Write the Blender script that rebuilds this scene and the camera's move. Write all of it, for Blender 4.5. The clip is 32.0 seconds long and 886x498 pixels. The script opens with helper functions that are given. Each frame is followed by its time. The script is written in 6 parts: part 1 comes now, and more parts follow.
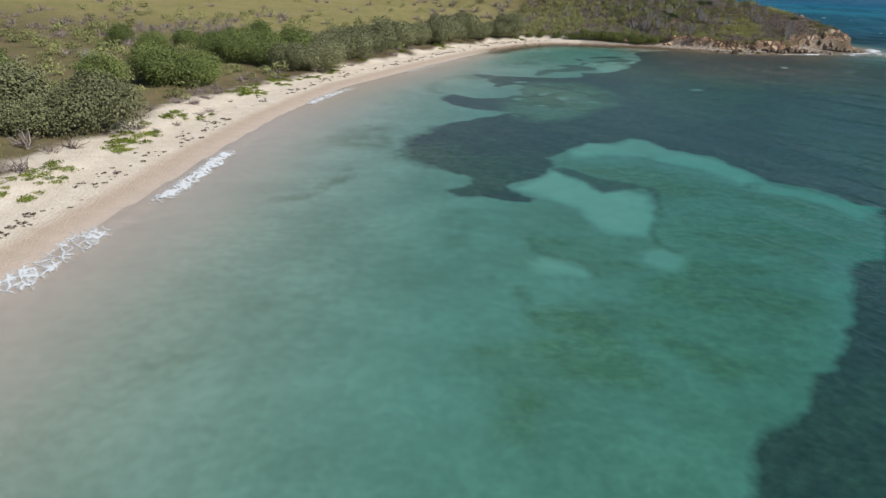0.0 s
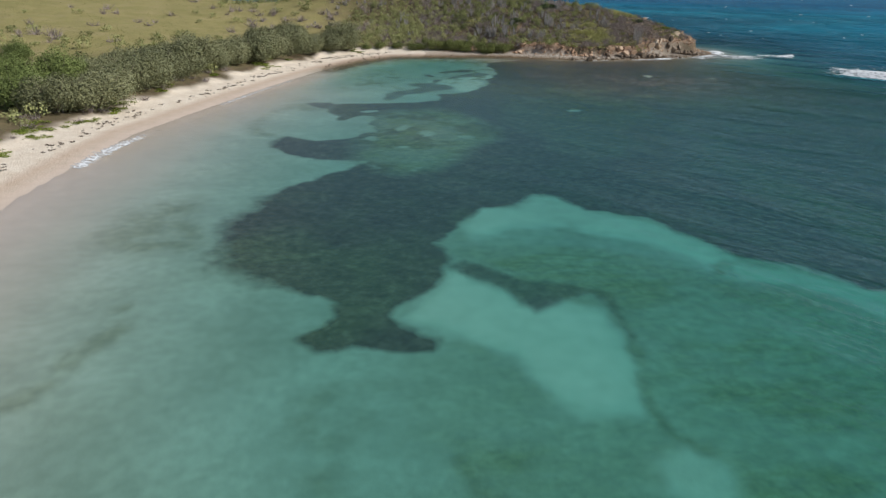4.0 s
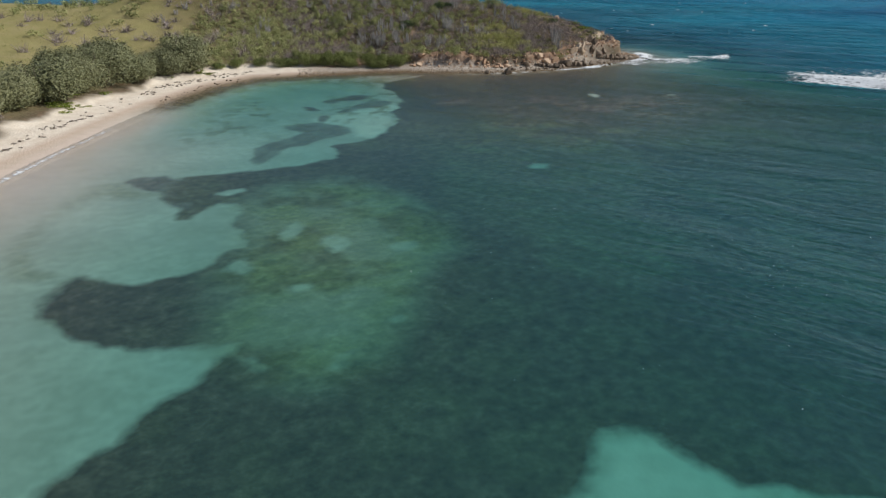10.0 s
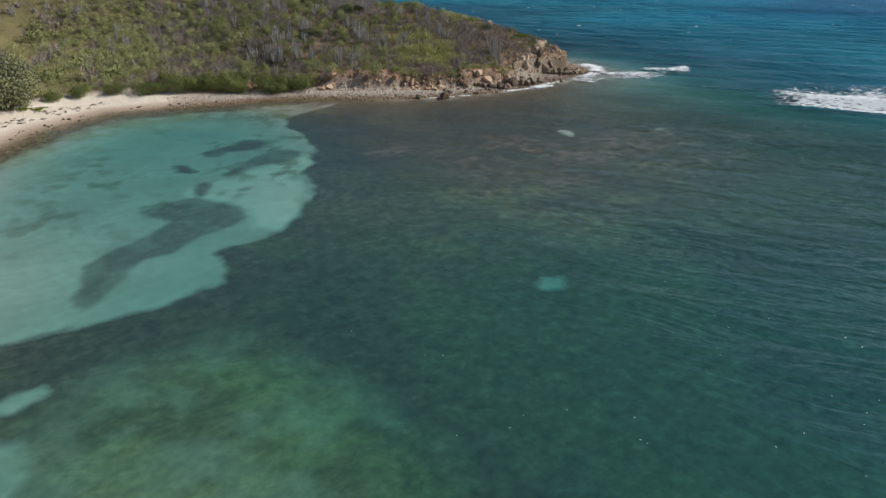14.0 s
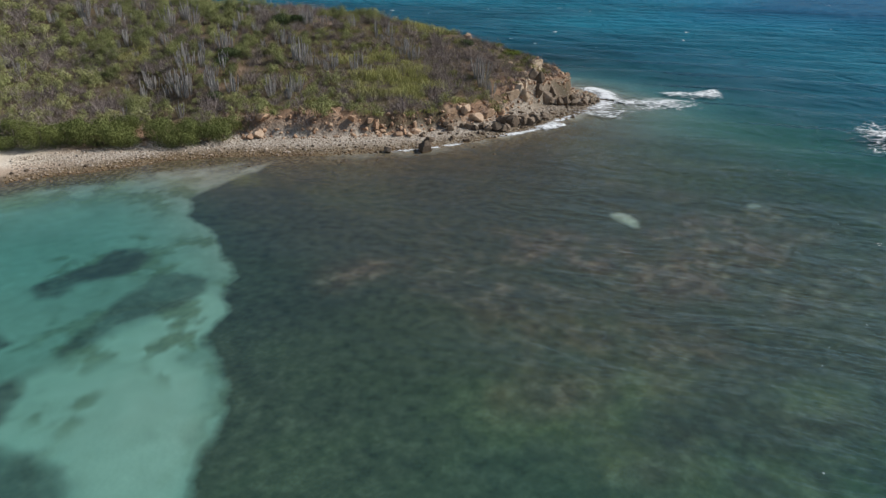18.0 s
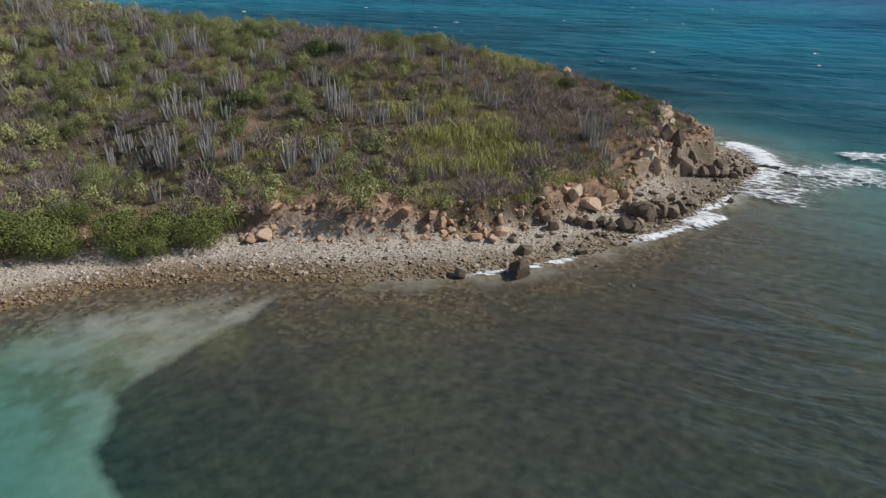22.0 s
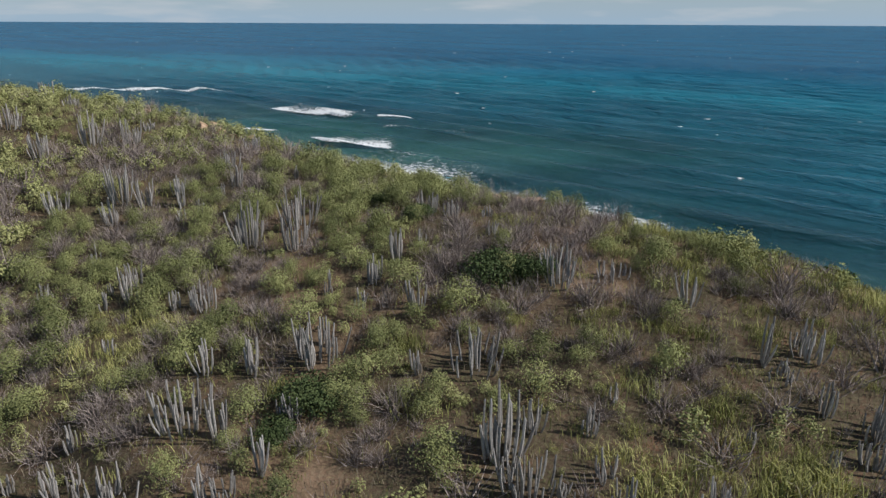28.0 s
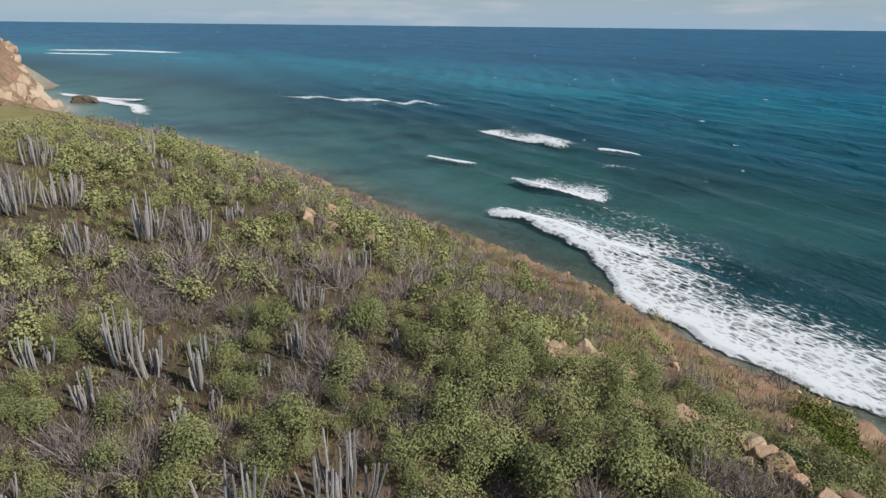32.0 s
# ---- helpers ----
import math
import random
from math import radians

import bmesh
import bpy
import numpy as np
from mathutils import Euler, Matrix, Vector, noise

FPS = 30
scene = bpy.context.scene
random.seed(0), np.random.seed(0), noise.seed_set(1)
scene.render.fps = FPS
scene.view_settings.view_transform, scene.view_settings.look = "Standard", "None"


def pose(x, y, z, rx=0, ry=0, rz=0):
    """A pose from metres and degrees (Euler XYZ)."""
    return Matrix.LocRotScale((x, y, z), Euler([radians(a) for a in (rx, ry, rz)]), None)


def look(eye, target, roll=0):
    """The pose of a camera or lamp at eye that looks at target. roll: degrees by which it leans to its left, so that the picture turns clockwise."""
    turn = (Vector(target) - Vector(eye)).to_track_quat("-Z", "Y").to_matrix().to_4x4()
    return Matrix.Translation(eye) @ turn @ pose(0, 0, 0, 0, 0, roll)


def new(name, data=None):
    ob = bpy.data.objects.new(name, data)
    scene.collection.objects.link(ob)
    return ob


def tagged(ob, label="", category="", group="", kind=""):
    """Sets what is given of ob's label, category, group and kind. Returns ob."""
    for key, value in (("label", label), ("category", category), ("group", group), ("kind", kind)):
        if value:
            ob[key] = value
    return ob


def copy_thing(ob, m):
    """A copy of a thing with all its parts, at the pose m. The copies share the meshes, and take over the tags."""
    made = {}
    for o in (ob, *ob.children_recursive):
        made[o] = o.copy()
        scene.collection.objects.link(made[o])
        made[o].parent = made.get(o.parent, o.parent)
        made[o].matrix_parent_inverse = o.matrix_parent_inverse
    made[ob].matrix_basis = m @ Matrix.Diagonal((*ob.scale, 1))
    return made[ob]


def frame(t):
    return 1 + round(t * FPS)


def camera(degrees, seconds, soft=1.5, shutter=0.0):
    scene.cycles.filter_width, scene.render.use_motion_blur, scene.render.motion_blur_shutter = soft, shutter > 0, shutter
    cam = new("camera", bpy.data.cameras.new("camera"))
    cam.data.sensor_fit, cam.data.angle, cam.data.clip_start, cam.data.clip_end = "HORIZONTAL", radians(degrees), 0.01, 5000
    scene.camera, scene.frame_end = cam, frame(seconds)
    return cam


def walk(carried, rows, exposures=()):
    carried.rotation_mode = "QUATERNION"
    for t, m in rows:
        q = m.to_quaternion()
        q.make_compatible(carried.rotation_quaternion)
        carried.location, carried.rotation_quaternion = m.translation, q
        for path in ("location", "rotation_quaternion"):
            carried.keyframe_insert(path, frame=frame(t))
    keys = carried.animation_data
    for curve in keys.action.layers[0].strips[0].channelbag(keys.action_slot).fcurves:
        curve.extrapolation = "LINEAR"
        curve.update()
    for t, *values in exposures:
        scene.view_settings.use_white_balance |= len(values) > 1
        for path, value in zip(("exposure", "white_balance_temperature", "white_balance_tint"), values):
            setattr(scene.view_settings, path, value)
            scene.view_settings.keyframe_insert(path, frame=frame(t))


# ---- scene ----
cam = camera(66.9, 32.0, soft=1.4)
# seconds, eye in metres, yaw, pitch and roll in degrees
PATH = [
    (0.0, -0.02, -0.60, 21.93, -0.15, -22.74, 0.82),
    (0.5, 0.03, 3.58, 21.19, -1.63, -22.30, 0.66),
    (1.0, 0.14, 7.68, 20.71, -3.79, -22.22, 0.56),
    (1.5, 0.30, 11.63, 20.58, -5.95, -22.18, 0.51),
    (2.0, 0.49, 15.43, 20.74, -7.76, -22.27, 0.50),
    (2.5, 0.61, 19.14, 21.05, -9.38, -22.33, 0.50),
    (3.0, 0.62, 22.82, 21.38, -11.00, -22.41, 0.48),
    (3.5, 0.53, 26.52, 21.66, -12.76, -22.40, 0.45),
    (5.5, 0.33, 38.21, 22.42, -17.05, -22.60, 0.39),
    (6.0, 0.89, 41.94, 22.36, -17.86, -22.64, 0.35),
    (6.5, 1.52, 45.71, 22.29, -18.76, -22.67, 0.29),
    (7.0, 2.24, 49.49, 22.23, -19.64, -22.72, 0.20),
    (7.5, 3.03, 53.32, 22.17, -20.31, -22.79, 0.07),
    (8.0, 3.84, 57.22, 22.09, -21.12, -22.78, -0.09),
    (8.5, 4.69, 61.21, 22.02, -22.04, -22.81, -0.24),
    (9.0, 5.57, 65.23, 22.02, -23.11, -22.83, -0.35),
    (9.5, 6.48, 69.22, 22.10, -24.33, -22.95, -0.37),
    (10.0, 7.45, 73.19, 22.27, -25.43, -23.08, -0.32),
    (10.5, 8.52, 77.19, 22.47, -26.76, -23.28, -0.22),
    (11.0, 9.71, 81.21, 22.66, -27.94, -23.34, -0.13),
    (11.5, 11.01, 85.24, 22.83, -29.07, -23.48, -0.07),
    (12.0, 12.41, 89.27, 22.99, -30.15, -23.58, -0.04),
    (12.5, 13.88, 93.34, 23.11, -31.45, -23.79, 0.00),
    (13.0, 15.42, 97.47, 23.12, -32.61, -23.80, 0.05),
    (13.5, 17.01, 101.64, 23.06, -33.50, -23.79, 0.10),
    (14.0, 18.66, 105.89, 22.99, -34.37, -23.77, 0.20),
    (14.5, 20.41, 110.27, 22.95, -35.39, -23.80, 0.35),
    (15.0, 22.26, 114.83, 22.96, -36.85, -23.89, 0.56),
    (15.5, 24.18, 119.50, 23.00, -38.43, -24.01, 0.81),
    (17.5, 33.47, 135.13, 22.73, -39.12, -24.04, 0.53),
    (18.0, 35.81, 139.07, 22.59, -39.46, -24.07, 0.58),
    (18.5, 38.15, 142.94, 22.43, -39.54, -24.00, 0.62),
    (19.0, 40.48, 146.73, 22.26, -39.12, -23.93, 0.64),
    (19.5, 42.79, 150.42, 22.11, -38.03, -23.84, 0.64),
    (20.0, 45.09, 154.01, 21.99, -37.41, -23.87, 0.60),
    (20.5, 47.34, 157.50, 21.96, -36.87, -23.74, 0.54),
    (21.0, 49.52, 160.88, 22.05, -36.22, -23.84, 0.48),
    (21.5, 51.59, 164.18, 22.27, -35.60, -23.79, 0.43),
    (22.0, 53.60, 167.49, 22.59, -34.68, -23.81, 0.40),
    (22.5, 55.60, 170.82, 22.94, -33.20, -23.69, 0.38),
    (23.0, 57.59, 174.16, 23.27, -31.33, -23.23, 0.37),
    (23.5, 59.54, 177.50, 23.57, -30.02, -21.18, 0.36),
    (24.0, 61.43, 180.85, 23.86, -28.69, -19.15, 0.36),
    (24.5, 63.23, 184.21, 24.15, -26.52, -19.51, 0.36),
    (25.0, 64.96, 187.59, 24.39, -23.54, -19.39, 0.36),
    (25.5, 66.63, 190.98, 24.57, -20.73, -19.03, 0.35),
    (27.5, 73.21, 204.99, 25.76, -16.57, -18.88, 0.43),
    (28.0, 74.45, 208.43, 26.16, -16.32, -18.89, 0.37),
    (28.5, 75.67, 211.89, 26.54, -15.00, -18.92, 0.31),
    (29.0, 76.84, 215.38, 26.90, -13.09, -18.87, 0.28),
    (29.5, 77.95, 218.90, 27.25, -10.85, -18.84, 0.28),
    (30.0, 78.98, 222.46, 27.58, -8.67, -18.77, 0.32),
    (30.5, 79.93, 226.05, 27.90, -6.10, -18.94, 0.39),
    (31.0, 80.80, 229.67, 28.20, -3.12, -18.75, 0.46),
    (31.5, 81.58, 233.30, 28.48, 0.10, -18.90, 0.53),
    (32.0, 82.31, 236.92, 28.74, 3.16, -18.75, 0.61),
]
walk(cam, [(t, pose(x, y, z, 0, 0, yaw) @ pose(0, 0, 0, 90 + pitch, 0, 0) @ pose(0, 0, 0, 0, 0, roll)) for t, x, y, z, yaw, pitch, roll in PATH])

# ---- world, sun, exposure ----
SUN_AZ, SUN_EL = 117.0, 40.0          # degrees clockwise from +y, and above the horizon
world = bpy.data.worlds.new("sky")
scene.world = world
world.use_nodes = True
wn, wl = world.node_tree.nodes, world.node_tree.links
wn.clear()
sky = wn.new("ShaderNodeTexSky")
sky.sky_type, sky.sun_disc = "NISHITA", False
sky.sun_elevation, sky.sun_rotation = radians(SUN_EL), radians(SUN_AZ)
sky.dust_density, sky.air_density, sky.ozone_density = 0.15, 1.0, 2.5
wco, wmap, wnoise, wramp = wn.new("ShaderNodeTexCoord"), wn.new("ShaderNodeMapping"), wn.new("ShaderNodeTexNoise"), wn.new("ShaderNodeValToRGB")
wmap.inputs["Scale"].default_value = (3.0, 3.0, 22.0)
wnoise.inputs["Scale"].default_value, wnoise.inputs["Detail"].default_value = 2.2, 6.0
wramp.color_ramp.elements[0].position, wramp.color_ramp.elements[1].position = 0.53, 0.76
wramp.color_ramp.elements[0].color, wramp.color_ramp.elements[1].color = (0, 0, 0, 1), (0.75, 0.75, 0.75, 1)
wmix, wback, wout = wn.new("ShaderNodeMixRGB"), wn.new("ShaderNodeBackground"), wn.new("ShaderNodeOutputWorld")
wsep, whaze = wn.new("ShaderNodeSeparateXYZ"), wn.new("ShaderNodeMapRange")
whaze.inputs["From Min"].default_value, whaze.inputs["From Max"].default_value = 0.10, 0.0
whaze.inputs["To Min"].default_value, whaze.inputs["To Max"].default_value = 0.0, 0.9
wl.new(wco.outputs["Generated"], wsep.inputs[0])
wl.new(wsep.outputs["Z"], whaze.inputs["Value"])
whaze2 = wn.new("ShaderNodeMixRGB")                    # pale haze low over the sea, small clouds above it
whaze2.inputs[2].default_value = (4.9, 7.0, 9.2, 1)
wmix.inputs[2].default_value = (8.4, 8.9, 9.5, 1)
wback.inputs["Strength"].default_value = 0.064
wl.new(wco.outputs["Generated"], wmap.inputs["Vector"])
wl.new(wmap.outputs[0], wnoise.inputs["Vector"])
wl.new(wnoise.outputs["Fac"], wramp.inputs[0])
wl.new(wramp.outputs[0], wmix.inputs[0])
wl.new(whaze.outputs[0], whaze2.inputs[0])
wl.new(sky.outputs[0], whaze2.inputs[1])
wl.new(whaze2.outputs[0], wmix.inputs[1])
wl.new(wmix.outputs[0], wback.inputs["Color"])
wl.new(wback.outputs[0], wout.inputs["Surface"])

sun = new("sun", bpy.data.lights.new("sun", "SUN"))
sun.data.energy, sun.data.angle, sun.data.color = 4.2, radians(0.6), (1.0, 0.972, 0.935)
az, el = radians(SUN_AZ), radians(SUN_EL)
sun.matrix_world = look((0, 0, 300), (-300 * math.sin(az) * math.cos(el), -300 * math.cos(az) * math.cos(el), 300 - 300 * math.sin(el)))
scene.view_settings.exposure = 0.0

# ---- numbers and noise ----


def hash2(i, j, seed):
    n = (i.astype(np.int64) * 374761393 + j.astype(np.int64) * 668265263 + seed * 1442695041) & 0xFFFFFFFF
    n = ((n ^ (n >> 13)) * 1274126177) & 0xFFFFFFFF
    return ((n ^ (n >> 16)) & 0xFFFFFF) / float(0xFFFFFF)


def vnoise(x, y, seed=0):
    i, j = np.floor(x), np.floor(y)
    u, v = x - i, y - j
    u, v = u * u * (3 - 2 * u), v * v * (3 - 2 * v)
    a, b, c, d = hash2(i, j, seed), hash2(i + 1, j, seed), hash2(i, j + 1, seed), hash2(i + 1, j + 1, seed)
    return (a * (1 - u) + b * u) * (1 - v) + (c * (1 - u) + d * u) * v


def fbm(x, y, seed=0, octaves=4):
    total, weight, norm = 0.0, 1.0, 0.0
    for k in range(octaves):
        total = total + weight * vnoise(x * 2 ** k + 17.3 * k, y * 2 ** k - 9.1 * k, seed + k)
        norm += weight
        weight *= 0.5
    return total / norm


def smooth(a, b, x):
    t = np.clip((x - a) / (b - a), 0, 1)
    return t * t * (3 - 2 * t)


def outline_distance(px, py, pts):
    """Signed distance to a closed outline, positive inside."""
    p = np.asarray(pts, float)
    q = np.roll(p, -1, 0)
    best = np.full(np.shape(px), 1e18)
    inside = np.zeros(np.shape(px), bool)
    for (ax, ay), (bx, by) in zip(p, q):
        dx, dy = bx - ax, by - ay
        t = np.clip(((px - ax) * dx + (py - ay) * dy) / (dx * dx + dy * dy + 1e-12), 0, 1)
        best = np.minimum(best, (px - ax - t * dx) ** 2 + (py - ay - t * dy) ** 2)
        cross = ((ay > py) != (by > py)) & (px < (bx - ax) * (py - ay) / (by - ay + 1e-12) + ax)
        inside ^= cross
    d = np.sqrt(best)
    return np.where(inside, d, -d)


def line_distance(px, py, pts):
    p = np.asarray(pts, float)
    best = np.full(np.shape(px), 1e18)
    for (ax, ay), (bx, by) in zip(p[:-1], p[1:]):
        dx, dy = bx - ax, by - ay
        t = np.clip(((px - ax) * dx + (py - ay) * dy) / (dx * dx + dy * dy + 1e-12), 0, 1)
        best = np.minimum(best, (px - ax - t * dx) ** 2 + (py - ay - t * dy) ** 2)
    return np.sqrt(best)


# ---- plan of the coast ----
BAY = [(-60, -200), (-46, -60), (-37, 0), (-34, 30), (-32, 52), (-30.5, 66), (-29, 84), (-26.5, 104), (-23, 120), (-20, 133), (-13, 148),
       (-4, 167), (5, 184), (14, 200), (24, 213.5), (34, 221), (45, 220), (52, 218.6), (59, 218), (66, 215), (73, 210), (80, 206),
       (86, 203.6), (93, 202.6), (101, 202.2), (110, 203.8), (118, 206), (125, 207.2)]
OCEAN = [(129, 210), (131, 216), (132, 226), (130, 240), (126, 254), (120, 266), (113, 279), (105, 291), (98, 303), (89, 315),
         (77, 328), (64, 342), (50, 358), (30, 376), (8, 394), (-14, 408), (-34, 420), (-46, 436), (-56, 458), (-78, 480), (-120, 520), (-300, 640), (-1500, 1100)]
COAST = BAY + OCEAN + [(-4700, 1500), (-4700, -4000), (-900, -4000), (-120, -500)]
HILLS = [  # middle x, y, radii, turn, height
    (52, 298, 40, 26, 15, 15.6), (92, 256, 34, 26, -20, 8.5), (112, 236, 22, 16, -30, 3.6), (-20, 330, 130, 70, 25, 2.8), (-120, 452, 60, 46, 30, 15.0), (-190, 330, 160, 120, 0, 14.5), (20, 262, 46, 30, 0, -2.4), (-80, 200, 90, 90, 0, -0.6), (76, 276, 24, 16, 0, 1.1), (60, 235, 25, 15, 0, 0.2), (72, 315, 30, 20, 30, -7.5)]

CLIFF = [(-78, 474), (-62, 458), (-54, 440), (-52, 424), (-60, 408), (-85, 398), (-150, 396), (-210, 520), (-110, 505)]


def dune(x, y):
    """Height of the dry land apart from its edge."""
    h = 2.52 + 0.0 * x
    for cx, cy, rx, ry, turn, top in HILLS:
        c, s = math.cos(radians(turn)), math.sin(radians(turn))
        u, v = ((x - cx) * c + (y - cy) * s) / rx, (-(x - cx) * s + (y - cy) * c) / ry
        h = h + top * np.exp(-(u * u + v * v) * 0.9)
    return h


def ground(x, y):
    """Height of the ground and the signed distance to the waterline (positive inland)."""
    d = outline_distance(x, y, COAST)
    d = d + 1.4 * (fbm(x * 0.11, y * 0.11, 3) - 0.5) * smooth(70, 95, x + 0.35 * (y - 200))
    dd = np.maximum(d, 0)
    rocky = smooth(62, 72, x) * smooth(190, 200, y) + smooth(235, 262, y)
    rocky = np.clip(rocky, 0, 1)
    ocean = np.maximum(smooth(0, 26, (x - 95) * 0.86 + (y - 214) * 0.5), smooth(282, 300, y))          # seaward side of the headland
    rise = 0.02 * np.maximum(dd - 9, 0) ** 2
    beach = 0.10 * dd + 0.5 * smooth(9, 12, dd) + rise * 0.3
    bank = 0.09 * dd + 2.4 * smooth(5.8, 7.8, dd) + rise
    cliff = 0.2 * np.minimum(dd, 3) + 3.3 * smooth(2.0, 6.5, dd) + 0.34 * np.maximum(dd - 5, 0) + 0.15 * rise + 1.3 * smooth(268, 242, y) * smooth(3, 9, dd)
    tip = smooth(106, 112, x) * smooth(236, 226, y)
    point = 0.10 * dd + 4.6 * smooth(4.8, 6.4, dd) + 0.25 * np.maximum(dd - 6, 0) + rise
    edge = beach * (1 - rocky) + rocky * (bank * (1 - ocean) + cliff * ocean)
    edge = edge * (1 - tip) + tip * point
    inland = dune(x, y)
    k = 0.8
    land = -k * np.log(np.exp(-np.minimum(edge, 60) / k) + np.exp(-inland / k))
    land = np.where(dd < 4, np.maximum(land, np.minimum(edge, 0.12 * dd)), land)
    land = land + smooth(3, 14, dd) * (0.9 * (fbm(x * 0.09, y * 0.09, 11) - 0.5) + 0.35 * (fbm(x * 0.4, y * 0.4, 12) - 0.5))
    rough = rocky * smooth(4.5, 7, dd) * smooth(16, 9, dd)
    land = land + rough * (1.6 * (fbm(x * 0.45, y * 0.45, 21) - 0.5) + 1.0 * (np.abs(fbm(x * 0.8, y * 0.8, 22, 3) - 0.5) * 2 - 0.3))
    c = outline_distance(x + 5 * (fbm(x * 0.08, y * 0.08, 23) - 0.5), y + 5 * (fbm(x * 0.08, y * 0.08, 24) - 0.5), CLIFF)
    ledge = 0.62 * smooth(0, 4, c) + 0.38 * smooth(5, 13, c)
    top = 11 + 17 * smooth(-58, -92, x) + 5 * (fbm(x * 0.12, y * 0.12, 25) - 0.5)
    land = np.where(c > 0, np.maximum(land, top * ledge + 1.0), land)
    w = np.maximum(-d, 0)
    bay = 0.035 * np.minimum(w, 11) + 0.085 * np.clip(w - 11, 0, 22) + 0.04 * np.maximum(w - 33, 0)
    bay = np.minimum(bay, 3.3 + 0.01 * w) + 1.25 * smooth(158, 188, y) * smooth(3, 13, w) * smooth(60, 48, x) + 0.7 * smooth(185, 200, y) * smooth(1, 6, w) * smooth(60, 48, x)
    open_sea = np.minimum(0.19 * np.minimum(w, 16) + (0.032 + 0.05 * smooth(335, 275, y)) * np.maximum(w - 16, 0), 30)
    open_sea = open_sea * (1 - 0.30 * smooth(300, 345, y) * smooth(110, 50, w))
    far = np.maximum(smooth(95, 150, x + 0.25 * (y - 200)), smooth(235, 262, y))
    shelf = np.exp(-(((x - 74) / 36) ** 2 + ((y - 172) / 30) ** 2) ** 1.5)              # shallow reef before the headland
    sea = -(bay * (1 - far) + open_sea * far) * (1 - 0.66 * shelf) - np.maximum(w - 160, 0) * 0.03
    sea = sea * (1 - 0.34 * np.exp(-((x - 22) / 9.5) ** 2 - ((y - 127) / 15) ** 2))       # green reef flat in the bay
    sea = np.maximum(sea, -40)
    return np.where(d > 0, land, sea), d


# ---- mesh helpers ----
def mesh_from(name, verts, faces, mats=(), smooth_shade=True, attrs=None, face_mats=None):
    me = bpy.data.meshes.new(name)
    verts = np.asarray(verts, np.float32)
    faces = np.asarray(faces, np.int32)
    n = faces.shape[1]
    me.vertices.add(len(verts))
    me.vertices.foreach_set("co", verts.ravel())
    me.loops.add(faces.size)
    me.loops.foreach_set("vertex_index", faces.ravel())
    me.polygons.add(len(faces))
    me.polygons.foreach_set("loop_start", np.arange(0, faces.size, n, dtype=np.int32))
    me.polygons.foreach_set("use_smooth", np.full(len(faces), smooth_shade))
    if face_mats is not None:
        me.polygons.foreach_set("material_index", np.asarray(face_mats, np.int32))
    for m in mats:
        me.materials.append(m)
    for key, values in (attrs or {}).items():
        at = me.attributes.new(key, "FLOAT", "POINT")
        at.data.foreach_set("value", np.asarray(values, np.float32))
    me.update(calc_edges=True)
    me.validate()
    return me


def spread(lo, hi, step, reach_lo, reach_hi, grow=1.22):
    mid = list(np.arange(lo, hi + step / 2, step))
    s, v = step, hi
    while v < reach_hi:
        s *= grow
        v = min(v + s, reach_hi)
        mid.append(v)
    s, v = step, lo
    while v > reach_lo:
        s *= grow
        v = max(v - s, reach_lo)
        mid.insert(0, v)
    return np.array(mid)


def grid(xs, ys):
    gx, gy = np.meshgrid(xs, ys)
    nx, ny = len(xs), len(ys)
    k = np.arange((ny - 1) * (nx - 1))
    i, j = k % (nx - 1), k // (nx - 1)
    a = j * nx + i
    return gx.ravel(), gy.ravel(), np.stack([a, a + 1, a + nx + 1, a + nx], 1)


# ---- materials ----
def material(name):
    m = bpy.data.materials.new(name)
    m.use_nodes = True
    nt = m.node_tree
    nt.nodes.clear()
    out = nt.nodes.new("ShaderNodeOutputMaterial")

    def node(kind, **inputs):
        n = nt.nodes.new("ShaderNode" + kind)
        for key, value in inputs.items():
            key = key.replace("_", " ")
            if isinstance(value, bpy.types.NodeSocket):
                nt.links.new(value, n.inputs[key])
            else:
                n.inputs[key].default_value = value
        return n
    return m, nt, node, out


def ramp(nt, node, fac, stops):
    r = node("ValToRGB")
    nt.links.new(fac, r.inputs[0])
    e = r.color_ramp.elements
    while len(e) < len(stops):
        e.new(0.5)
    for k, (pos, col) in enumerate(stops):
        e[k].position = pos
        e[k].color = (*col, 1) if len(col) == 3 else col
    return r.outputs[0]


def mix(nt, node, fac, a, b, mode="MIX"):
    m = node("MixRGB")
    m.blend_type = mode
    for sock, v in zip(m.inputs, (fac, a, b)):
        if isinstance(v, bpy.types.NodeSocket):
            nt.links.new(v, sock)
        elif isinstance(v, (int, float)):
            sock.default_value = v
        else:
            sock.default_value = (*v, 1)
    return m.outputs[0]


def attr(nt, node, name):
    a = node("Attribute")
    a.attribute_name = name
    return a.outputs["Fac"]


def calc(nt, node, op, a, b=0.0, clamp=False):
    m = node("Math")
    m.operation, m.use_clamp = op, clamp
    for sock, v in zip(m.inputs, (a, b)):
        if isinstance(v, bpy.types.NodeSocket):
            nt.links.new(v, sock)
        else:
            sock.default_value = v
    return m.outputs[0]


